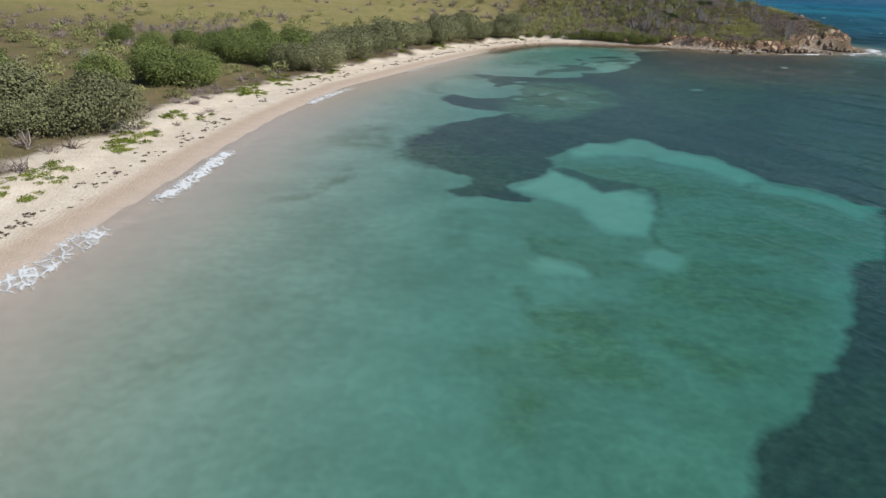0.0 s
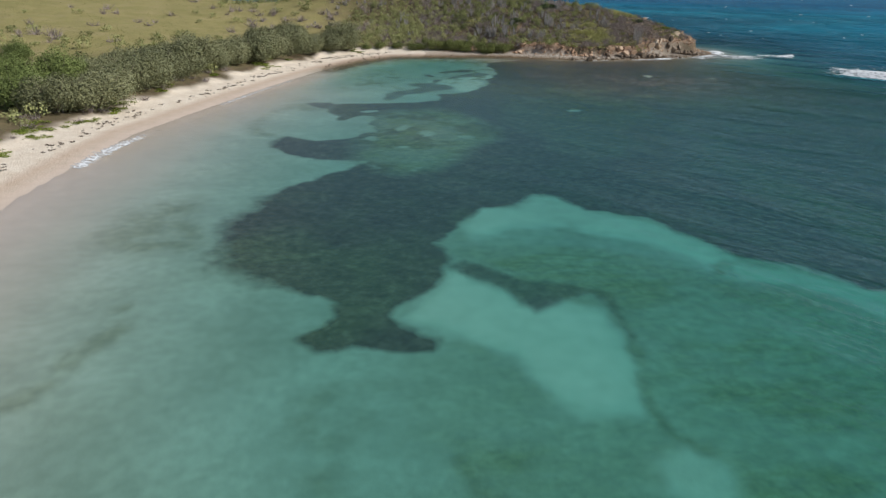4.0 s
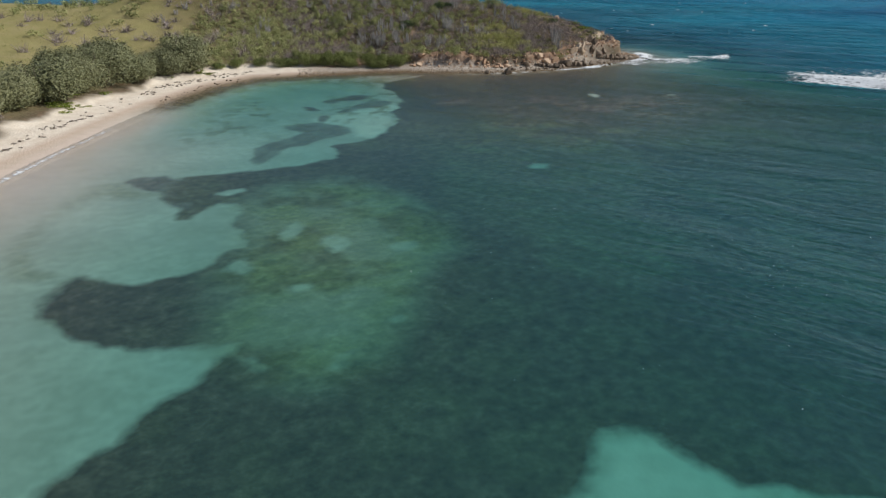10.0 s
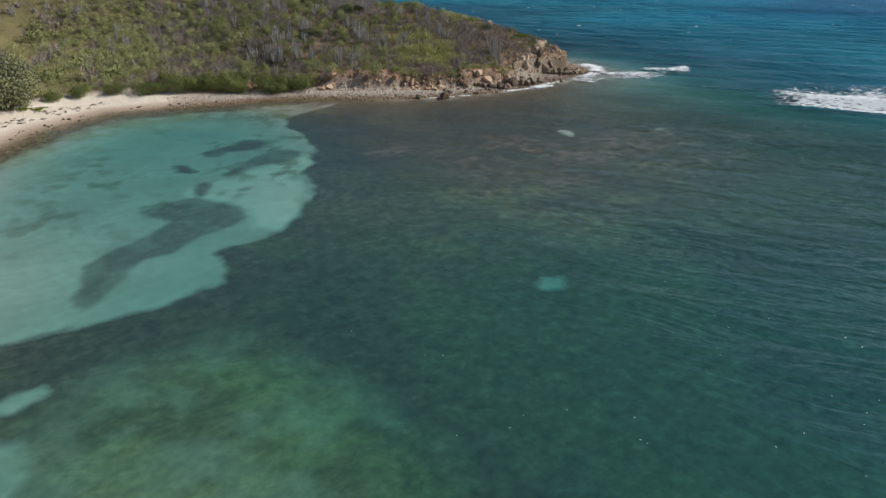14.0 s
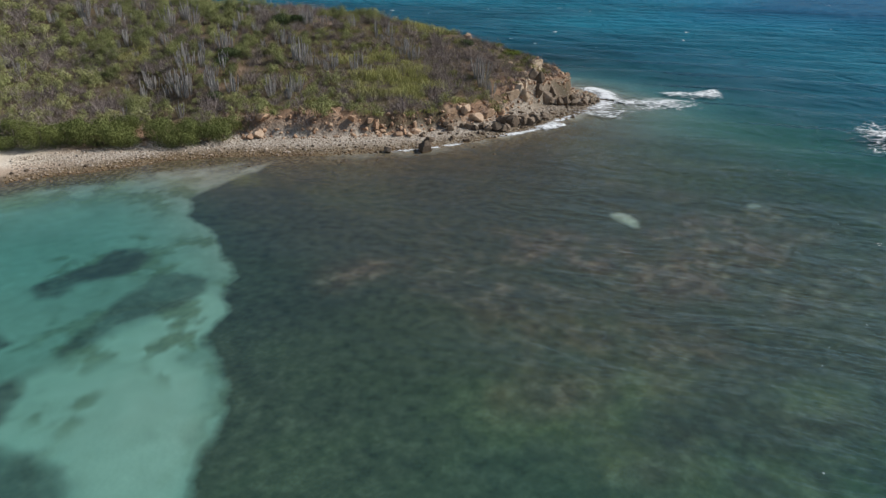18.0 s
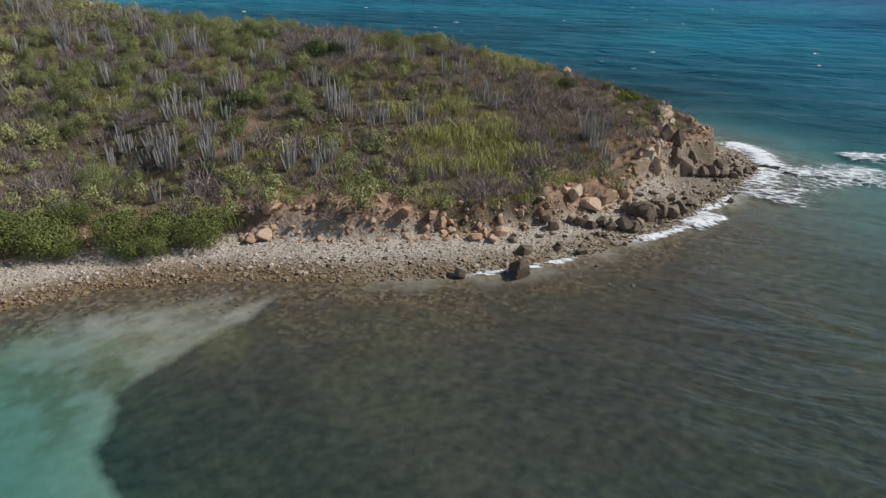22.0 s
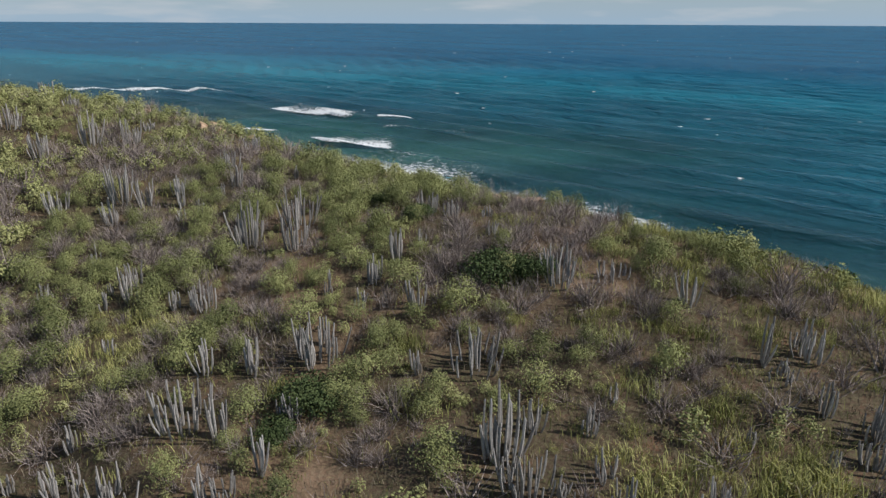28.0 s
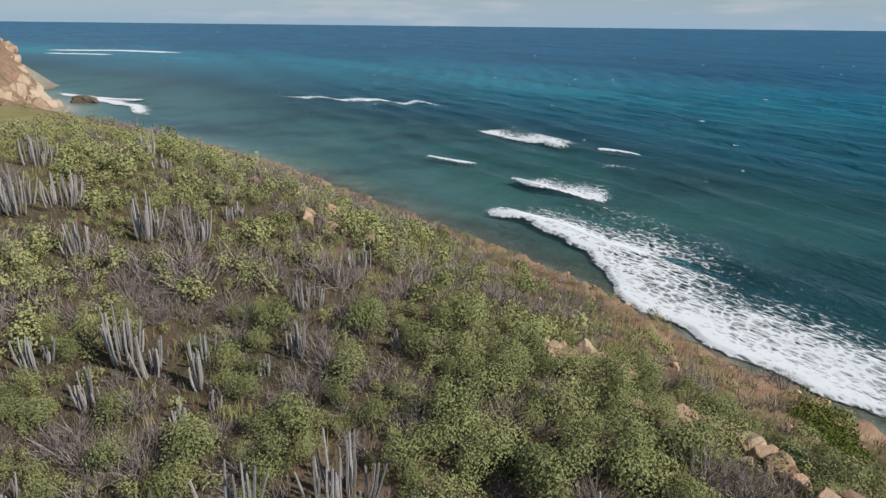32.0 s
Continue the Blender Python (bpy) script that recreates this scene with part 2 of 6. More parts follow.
def finish(nt, node, out, color, rough=0.85, bump=None, strength=0.3, distance=0.1, spec=0.25):
    p = node("BsdfPrincipled", Roughness=rough)
    p.inputs["Specular IOR Level"].default_value = spec
    if isinstance(color, bpy.types.NodeSocket):
        nt.links.new(color, p.inputs["Base Color"])
    else:
        p.inputs["Base Color"].default_value = (*color, 1)
    if bump is not None:
        b = node("Bump", Height=bump, Strength=strength, Distance=distance)
        nt.links.new(b.outputs[0], p.inputs["Normal"])
    nt.links.new(p.outputs[0], out.inputs["Surface"])
    return p

# ---- sea floor plan: sand flats between beds of seagrass and reef ----
SAND_SOUTH = [(-60, 150), (-30, 152), (-2.9, 133.2), (-0.6, 122.7), (1.9, 118.2), (4.2, 116.2), (7.2, 114.1), (8.5, 113.7), (11.3, 113.1), (11.2, 112.4), (10, 111.3), (8, 109.1), (6.7, 108.8), (5.4, 107.1), (4, 105.2), (1.5, 103.9), (-0.7, 101.5), (-2.6, 96.6), (-4.3, 94.1), (-5.2, 92), (-5.2, 88.6), (-5.6, 85.1), (-5.2, 82.2), (-3.8, 80.6), (-3.1, 79.4), (-1.5, 78.1), (0.8, 76.4), (3.7, 73.9), (3.3, 71.9), (2.2, 70.6), (0.3, 69.6), (2.4, 67.3), (4.4, 67.8), (6.1, 66.2), (9.2, 65.6), (10.1, 67.4), (7.5, 69.9), (6.9, 71), (8.9, 72.9), (11.2, 74.8)]
SAND_SOUTH = SAND_SOUTH + [(12.9, 78.2), (13.8, 79.6), (13.6, 83.8), (17.7, 89), (20.5, 92.3), (24.5, 92.7), (27.5, 95.5), (29.8, 94.4), (31.1, 89.6), (33.5, 87.8), (35.8, 85.9), (36.6, 81.7), (37.9, 79.9), (38.5, 75.3), (40.2, 73.7), (42, 72.3), (43.1, 70.2), (43.8, 67.7), (45.7, 66.3), (40.7, 56.4), (37.8, 53), (33.9, 50.4), (32, 46.6), (30.9, 43.3), (28.2, 40.2), (26.1, 37.2), (24.1, 34.8), (22.6, 33.8), (21.2, 32), (19.9, 30.1), (17, 28.1), (15.8, 26.9), (15.1, 25.3), (14, 23.7), (8, 0), (-10, -60), (-60, -60)]
SAND_NORTH = [(16, 152.7), (17.6, 152.8), (19.3, 153.1), (22.7, 152.5), (25.7, 152.6), (28, 153.7), (30.7, 154.2), (31.7, 157.5), (31.6, 159.7), (34.7, 160.6), (38.6, 161.1), (40.7, 163.5), (42.8, 166.8), (45.4, 169.3), (47.1, 173.9), (47.4, 177.7), (50.2, 179.9), (52.8, 185.7), (54.7, 194.7), (53.9, 199.1), (54.5, 199.5), (56, 203.4), (61.1, 206.4), (69, 209.8), (66, 232), (0, 230), (-30, 160), (7.2, 153.4)]
SAND_ISLE = [(7.2, 148.7), (9.5, 147), (9.9, 144), (12.3, 143.5), (10.2, 140.8), (9.7, 138.5), (11.3, 138.4), (12.9, 140.7), (14.5, 142.1), (16, 141.3), (16.7, 138.1), (16.1, 136.6), (15, 135.4), (15.7, 133.4), (15.1, 129.3), (13.3, 129), (12.3, 128.3), (11.6, 126.9), (9.9, 125.7), (8.4, 125.8), (6, 125.5), (1.7, 128.5), (-1.3, 132.4), (-2.6, 139.7), (-0.1, 144.2)]
# dark beds of seagrass inside the sand, and how dense they stand
GRASS_BEDS = []
GRASS_BEDS.append((0.72, [(13.3, 78.5), (14.4, 76.4), (16.6, 73.8), (16.8, 70.7), (17.4, 69.1), (20.4, 70.9), (22.5, 71.4), (22.8, 69.3), (22.3, 64.8), (23, 65.9), (24, 71.3), (21.6, 73.9), (18.6, 75.2), (16.8, 77.5), (14.7, 79.5)]))
GRASS_BEDS.append((0.95, [(40.2, 192.2), (42, 193.6), (44.7, 193.7), (47.2, 195.8), (49, 195.2), (49.1, 192.7), (47.7, 190.7), (45.5, 190.2), (43.4, 190.5), (41.5, 189.4), (40.1, 189.7)]))
GRASS_BEDS.append((0.62, [(40, 181.5), (42.6, 184.3), (44.9, 186.8), (47.7, 188.6), (50, 188.2), (50.6, 185.6), (50, 183.4), (47, 182.6), (44.4, 182.3), (42.2, 181.4), (40.1, 180.5)]))
GRASS_BEDS.append((0.85, [(35.7, 188.9), (37, 188), (38, 184.6), (36.7, 184.1), (35.2, 185.6)]))
GRASS_BEDS.append((0.7, [(34.7, 175.6), (34.8, 178.5), (36, 180), (37.6, 180.1), (37.5, 178), (36.2, 176.6), (35.2, 175.2)]))
GRASS_BEDS.append((0.62, [(20.3, 156), (21.2, 159.1), (22.5, 163.1), (25, 165.5), (27.9, 167), (30.7, 169.6), (28.7, 173.5), (31.5, 175.1), (34.4, 175.4), (38, 170), (37.3, 166.6), (34.7, 165.3), (31.1, 163.2), (26.9, 161.6), (24.7, 159.2), (22.9, 155.9), (21.2, 154.7)]))
GRASS_BEDS.append((0.85, [(4, 118.9), (4.7, 122.2), (6.4, 124.3), (8.5, 125.2), (10, 123.9), (11.3, 121.2), (11.5, 117.2), (10.8, 114.1), (7.5, 114.7), (4.9, 116.4)]))
GRASS_BEDS.append((0.72, [(5.9, 153.4), (8, 154.8), (11.1, 154.7), (12.6, 151.6), (17.9, 149.8), (18, 147), (13.7, 145.7), (11.9, 140.6), (10.1, 143.3), (9.9, 148.3)]))
# thin, half-buried growth on the sand, and how much of it
THIN_BEDS = []
THIN_BEDS.append((0.55, [(-17, 90.1), (-15.7, 96.8), (-11.8, 100.3), (-7.7, 101.9), (-8, 93.9), (-6.1, 86.9), (-11.3, 85.5)]))
THIN_BEDS.append((0.45, [(0.2, 60.5), (0.5, 63.2), (3.9, 63.7), (5.6, 62.3), (2.3, 61.6), (1.7, 59.9)]))
THIN_BEDS.append((0.6, [(0.4, 53.2), (0.6, 55.6), (1.9, 55.8), (1.7, 53.3)]))
THIN_BEDS.append((0.6, [(8.9, 42.3), (13.1, 42.7), (12.5, 38.3), (10.1, 37.8), (8.5, 39.4)]))
THIN_BEDS.append((0.6, [(3.6, 46.3), (3.8, 48.2), (4.5, 48.2), (4.3, 45.8)]))
THIN_BEDS.append((0.35, [(-0.6, 59), (1, 62.4), (3.8, 62.1), (4.7, 58.7), (2, 57)]))
THIN_BEDS.append((0.9, [(34.6, 74.3), (36.9, 75.5), (37.2, 74.4), (34.7, 72), (34, 72.5)]))
THIN_BEDS.append((0.9, [(36.5, 74.7), (37.6, 74.7), (36.1, 72.9), (35.9, 71.7), (34.7, 71.3), (34.8, 72.8)]))
THIN_BEDS.append((0.5, [(26.2, 85.8), (27.6, 86.7), (27.3, 85), (25.6, 84.5)]))
THIN_BEDS.append((0.6, [(-4.1, 137.6), (-1.9, 142.5), (2.2, 153.8), (5.9, 153.4), (9.3, 147.6), (2.8, 148.4), (-0.6, 144.4), (-2, 136.6), (0.9, 129.1), (4.5, 125.9), (1.4, 125.7), (-3.5, 131.1)]))
THIN_BEDS.append((0.45, [(-0.8, 124.7), (1.8, 125.5), (4.3, 120.5), (1.9, 119.9), (-0.5, 121.4)]))
THIN_BEDS += [(0.4, [(-21, 61), (-19.5, 64.5), (-18, 67), (-19.5, 67.5), (-21.5, 64)]), (0.4, [(-26, 46), (-24.5, 49.5), (-23.5, 52), (-25, 51.5), (-27, 48)]), (0.35, [(-16, 40), (-12, 43), (-8, 44), (-12, 40.5)]), (0.3, [(-20, 32), (-16, 36), (-12, 37), (-16, 33)])]
# clean sand between the beds, and single small patches of it: x, y, radius
SAND_PATCHES = []
SAND_PATCHES.append([(14.8, 144.9), (15.9, 146.7), (18, 146.8), (18.3, 145.4), (16.4, 144.1)])
SAND_PATCHES.append([(18, 129.7), (19.1, 132.3), (20.1, 133.4), (21, 133.1), (21, 131.2), (19.8, 129.1), (18.3, 128.8)])
SAND_PATCHES.append([(20.5, 127.2), (22, 128.6), (23.1, 128.5), (23.5, 126.6), (22.6, 124.8), (21.2, 124.9)])
SAND_PATCHES.append([(12.3, 124.9), (13.4, 126.8), (14.9, 126.8), (15, 124.9), (14.1, 123.6)])
SAND_PATCHES.append([(11.2, 111.5), (11.9, 111.2), (12.6, 108.9), (11.3, 109.7)])
SAND_PATCHES.append([(15.7, 107.6), (17, 108.5), (18.3, 108.6), (17.5, 107.4), (16.2, 107)])
SAND_PATCHES.append([(85.1, 174.9), (86.5, 175.2), (87.6, 173.9), (86.8, 171.8), (84.6, 170.5), (84.4, 172), (84.6, 173.7)])
SPOTS = [(52.3, 140, 1.3), (27.8, 123.5, 1.1), (17.2, 119.4, 1.0), (22, 111.7, 0.5), (98.8, 167.4, 0.9)]
REEF_GREEN = [(20.6, 144.8), (28.1, 146), (31.5, 138.6), (33, 127.5), (30.4, 121.8), (25.5, 116.7), (22.3, 112.2), (18.7, 108.1), (15.1, 106.9), (12.4, 108.6), (10.8, 113), (12.7, 125), (15.7, 131.6), (17.5, 141)]
# olive algae over sand, and how dense
ALGAE = []
ALGAE.append((0.8, [(14.1, 83.7), (18.2, 82.2), (24.8, 81.8), (29.1, 78.8), (32.5, 74.7), (35.2, 70.4), (39.3, 67.4), (43.5, 60.9), (34.5, 53.5), (29.8, 45.5), (27, 39.4), (22.5, 34.4), (17, 31.9), (14.7, 34.8), (12.7, 38.1), (13.2, 42.9), (17.3, 50.2), (20.1, 58.1), (22, 63.8), (23, 70.4), (21.2, 73), (18.4, 74.7), (14.7, 79.5)]))
ALGAE.append((0.75, [(6.9, 58.2), (11.3, 56.8), (14.3, 55.6), (16.4, 53.6), (16.1, 50.3), (19, 48), (16.3, 47), (12.1, 47.8), (12.4, 49.4), (11, 51.1), (8.9, 52.1), (7.9, 55)]))
ALGAE.append((0.75, [(4.5, 37.8), (7.4, 42.7), (11, 44.7), (13.6, 43), (12.9, 37.4), (14.5, 34.1), (13.4, 30.7), (10.4, 31.7), (7.3, 32.1), (5.2, 26.6), (2.9, 26.6), (3.3, 31.4), (0.7, 33.6), (1.5, 36.9)]))
ALGAE.append((0.5, [(11.7, 67.5), (14, 65.3), (14.3, 59.3), (13.3, 57.5), (11.1, 58.6), (9.4, 63)]))
BRIGHT = []
BRIGHT.append([(17.6, 88.4), (20.4, 91.8), (24.3, 92.1), (27.2, 94.8), (29.6, 93.8), (30.8, 89), (33.3, 87.3), (35.5, 85.4), (36.3, 81.3), (37.6, 79.4), (37.8, 75.1), (40, 73.4), (42.9, 69.9), (45.5, 66.1), (41.9, 62.3), (39.5, 69.1), (35.5, 71), (33.6, 76.6), (30.5, 81.6), (26, 84.9), (21.8, 86.5), (17, 84)])
BRIGHT.append([(12.8, 77.8), (14.3, 76), (16.5, 73.2), (16.8, 69.9), (20.3, 70.6), (22.5, 69.1), (21.9, 64.9), (20.9, 61.6), (20.1, 58.2), (18.4, 56.1), (15.4, 56.5), (13.9, 59.3), (13.5, 63.8), (11.3, 67.6), (8.1, 70.5), (9.8, 72.8)])
BRIGHT.append([(17.2, 53.4), (20, 53.3), (21.4, 51.6), (20.3, 49.5), (19, 48.2), (17.8, 49.4), (16.5, 51)])
BRIGHT.append([(7.2, 49.5), (8.8, 51.7), (10.9, 50.8), (12.1, 49.3), (11.9, 47.8), (7.5, 48.1)])
BRIGHT.append([(34.3, 178.9), (38.6, 179.8), (47, 182.6), (50.5, 183.6), (51, 181.9), (48, 177.4), (46.1, 176.8), (45.6, 173.4), (44.9, 169.1), (42.2, 165.8), (39.4, 160.7), (36.6, 162.9), (37.2, 166.3), (37.3, 169), (36.1, 172.4), (33.8, 174.9)])
# narrow beds of weed along the edges of the sand patches
WEED_LINES = []
WEED_LINES.append((0.9, [(-16.9, 64.9), (-15.8, 65.4), (-14.7, 65.7), (-13.8, 67.5), (-12.6, 69.6), (-11, 72.8), (-10.5, 76)]))
WEED_LINES.append((0.5, [(22.4, 65.1), (21.2, 61.5), (20.3, 58.1), (19.3, 55.2), (20.1, 53.5), (21.7, 51.6), (20.5, 49.4)]))
WEED_LINES.append((0.5, [(7.7, 55.8), (8.5, 54.4), (8.6, 52.9), (9.2, 52), (11.2, 50.9), (12.2, 49.6), (12.1, 48.2)]))
WEED_LINES.append((0.45, [(19.6, 134.6), (21.1, 133.5), (21.5, 131.7), (20.9, 130), (19.9, 128.7)]))
WEED_LINES.append((0.5, [(23.2, 128.9), (23.8, 127.2), (23.5, 125.4), (22.2, 124.3)]))
WEED_LINES.append((0.5, [(17.5, 125.9), (17.1, 122.1), (18, 120.3), (18.5, 119.7)]))
WEED_LINES.append((0.5, [(6.2, 45.4), (6.5, 42.7), (6.8, 40.1)]))
WEED_LINES.append((0.6, [(10.6, 112.3), (11.5, 110), (17.6, 107.7)]))

# coral heads: x, y, radii, turn
CORAL = [(63, 146.2, 2.8, 1.8, 20), (60.4, 151.6, 2.6, 1.4, 0), (50.3, 150.7, 2.6, 1.3, 10), (60.2, 158.6, 3.4, 1.8, -20), (69.6, 148, 2.2, 1.4, 0), (86.4, 168.6, 2.8, 1.3, -20), (97.5, 166, 2.2, 1.4, 0), (89.5, 154.6, 3.6, 1.5, -20), (95.1, 153.3, 2.6, 1.4, 0),
         (106.1, 157.5, 2.4, 1.5, 10), (79, 163, 3.2, 1.8, 40), (70, 157, 3, 1.6, -10), (74, 174, 3, 1.4, 15), (60, 179, 3, 1.6, 0)]
APPARENT = 0.2          # through the water the floor shows at a fifth of its depth, as refraction lifts it at this slant


def lifted(z):
    return np.where(z < 0, APPARENT * z, z)


def bright_cover(x, y):
    """Clean sand patches that lie a little higher than the algae round them."""
    wx = x + 2.2 * (fbm(x * 0.3, y * 0.3, 36, 3) - 0.5)
    wy = y + 2.2 * (fbm(x * 0.3, y * 0.3, 37, 3) - 0.5)
    out = np.zeros_like(x)
    for outline in BRIGHT:
        out = np.maximum(out, smooth(-0.7, 0.9, outline_distance(wx, wy, outline)))
    return out


def coral_cover(x, y):
    out = np.zeros_like(x)
    wx, wy = x + 2.4 * (fbm(x * 0.45, y * 0.45, 65) - 0.5), y + 2.4 * (fbm(x * 0.45, y * 0.45, 66) - 0.5)
    for cx, cy, rx, ry, turn in CORAL:
        out = np.maximum(out, smooth(-0.35, 0.5, blob(wx, wy, cx, cy, rx * 1.4, ry * 1.4, turn)))
    reef = np.exp(-((x - 82) / 30) ** 2 - ((y - 162) / 20) ** 2)
    return np.maximum(0.75 * out, 0.9 * reef * smooth(0.42, 0.58, fbm(x * 0.16 + 0.05 * y, y * 0.11, 64)) * (0.4 + 0.6 * smooth(0.4, 0.58, fbm(x * 0.6, y * 0.6, 63, 3))))


def blob(x, y, cx, cy, rx, ry, turn):
    c, s = math.cos(radians(turn)), math.sin(radians(turn))
    u, v = ((x - cx) * c + (y - cy) * s) / rx, (-(x - cx) * s + (y - cy) * c) / ry
    return 1 - np.sqrt(u * u + v * v)


def sea_floor(x, y, d):
    """Signed distance into bare sand, then cover of thin growth on it, of green algae, and how dark the beds are."""
    wx = x + 1.6 * (fbm(x * 0.34, y * 0.34, 38, 3) - 0.5)
    wy = y + 1.6 * (fbm(x * 0.34, y * 0.34, 39, 3) - 0.5)
    sand = np.maximum(outline_distance(wx, wy, SAND_NORTH), outline_distance(wx, wy, SAND_ISLE))
    sand = np.maximum(sand, outline_distance(wx, wy, SAND_SOUTH))
    beds = np.zeros_like(x)
    for hold, outline in GRASS_BEDS:
        patchy = 0.78 + 0.22 * smooth(0.36, 0.56, fbm(x * 0.4, y * 0.4, 30, 3))
        beds = np.maximum(beds, min(1.0, hold * 1.2) * patchy * smooth(-0.45, 0.45, outline_distance(wx, wy, outline)))
    sand = np.maximum(sand, np.where((x < 36) & (y < 215), 0.5 * (13 + 8 * smooth(106, 120, y) * smooth(166, 152, y) + d + 5 * (fbm(x * 0.12, y * 0.12, 26) - 0.5)), -9))      # the beach runs on under the water
    spot = np.full_like(x, -9.0)
    for outline in SAND_PATCHES:
        spot = np.maximum(spot, outline_distance(wx, wy, outline))
    for cx, cy, r in SPOTS:
        spot = np.maximum(spot, r * blob(wx, wy, cx, cy, r * 1.25, r, 20))
    spot = spot - 0.35 * smooth(70, 80, x)
    soft = smooth(2, -3, x) * smooth(72, 80, y) * smooth(116, 106, y)
    sand = np.maximum(sand / (1 + 2.6 * soft), spot - 0.2)
    bare = smooth(-0.9, 0.9, sand)
    thin = np.zeros_like(x)
    for hold, outline in THIN_BEDS:
        soft = 0.5 if hold > 0.7 else 1.6
        patchy = 0.5 + 0.5 * smooth(0.36, 0.6, fbm(x * 0.5, y * 0.5, 35, 3))
        thin = np.maximum(thin, hold * patchy * smooth(-soft, soft, outline_distance(wx, wy, outline)))
    rim = np.zeros_like(x)
    for half, line in WEED_LINES:
        rim = np.maximum(rim, smooth(half * 1.6, half * 0.3, line_distance(wx, wy, line)) * smooth(0.15, 0.45, fbm(x * 0.5, y * 0.5, 40, 2)))
    thin = np.maximum(thin, 0.5 * rim)
    clean = bright_cover(x, y)
    reef = smooth(-3.5, 2.5, outline_distance(wx, wy, REEF_GREEN))
    green = reef * (0.42 + 0.33 * smooth(0.35, 0.6, fbm(x * 0.25, y * 0.25, 46)))
    for hold, outline in ALGAE:
        green = np.maximum(green, hold * smooth(-1.6, 2.2, outline_distance(wx, wy, outline)) * (0.55 + 0.45 * smooth(0.35, 0.6, fbm(x * 0.16 + 0.1 * y, y * 0.3, 41))))
    field = smooth(-4, 13, x - 0.12 * (y - 40)) * smooth(104, 96, y) * bare * (0.14 + 0.24 * smooth(0.35, 0.62, fbm(x * 0.2, y * 0.2, 42)))
    green = np.maximum(green, field) * (1 - 0.92 * clean) * (1 - 0.5 * smooth(-0.4, 0.6, spot))
    green = np.maximum(green, (0.22 * smooth(0.5, 0.66, fbm(x * 0.07, y * 0.05, 43)) + 0.10 * smooth(0.45, 0.7, fbm(x * 0.3, y * 0.3, 47))) * (1 - bare) * (1 - 0.75 * np.exp(-((x - 80) / 40) ** 2 - ((y - 182) / 30) ** 2)))
    for cx, cy, rx, ry, turn in CORAL[:5]:                                 # paler growth round the nearer coral heads
        green = np.maximum(green, 0.5 * smooth(-0.2, 0.7, blob(wx, wy, cx, cy, 3.0 * rx, 3.0 * ry, turn)) * smooth(0.35, 0.6, fbm(x * 0.3, y * 0.3, 45)))
    mottle = smooth(0.46, 0.68, fbm(x * 0.1, y * 0.1, 44)) * smooth(4, 14, -d)
    thin = np.maximum(thin, 0.13 * mottle)
    head = smooth(160, 178, y) * smooth(3, 10, -d)                      # sand under the headland, strewn with weed and stones
    thin = np.maximum(thin, head * (0.14 + 0.62 * smooth(0.48, 0.62, fbm(x * 0.6, y * 0.6, 29, 4)) * smooth(0.36, 0.56, fbm(x * 0.15, y * 0.15, 28))))
    green = np.maximum(green, 0.62 * smooth(196, 206, y) * smooth(70, 60, x) * smooth(2, 5, -d) * smooth(14, 8, -d) * smooth(0.42, 0.6, fbm(x * 0.35, y * 0.35, 56, 3)))
    seaward = np.maximum(smooth(95, 150, x + 0.25 * (y - 200)), smooth(235, 262, y))
    thick = 1 - 0.55 * reef * smooth(0.3, 0.55, fbm(x * 0.2, y * 0.2, 50))
    # paler floor off the bay mouth stands in for sky reflected on the water
    thick = thick * (1 - seaward * (0.08 + 0.62 * smooth(255, 225, y) + 0.2 * smooth(0.45, 0.6, fbm(x * 0.05, y * 0.05, 48))))
    cove = smooth(305, 340, y) * smooth(95, 40, -d)
    thick = thick * (1 - 0.42 * cove * smooth(0.25, 0.55, fbm(x * 0.06, y * 0.06, 49)))
    return np.clip(sand, -8, 8), np.clip(thin, 0, 1), np.clip(green, 0, 1), np.clip(thick, 0, 1), beds, clean, 2.6 * (1 - 0.75 * soft)


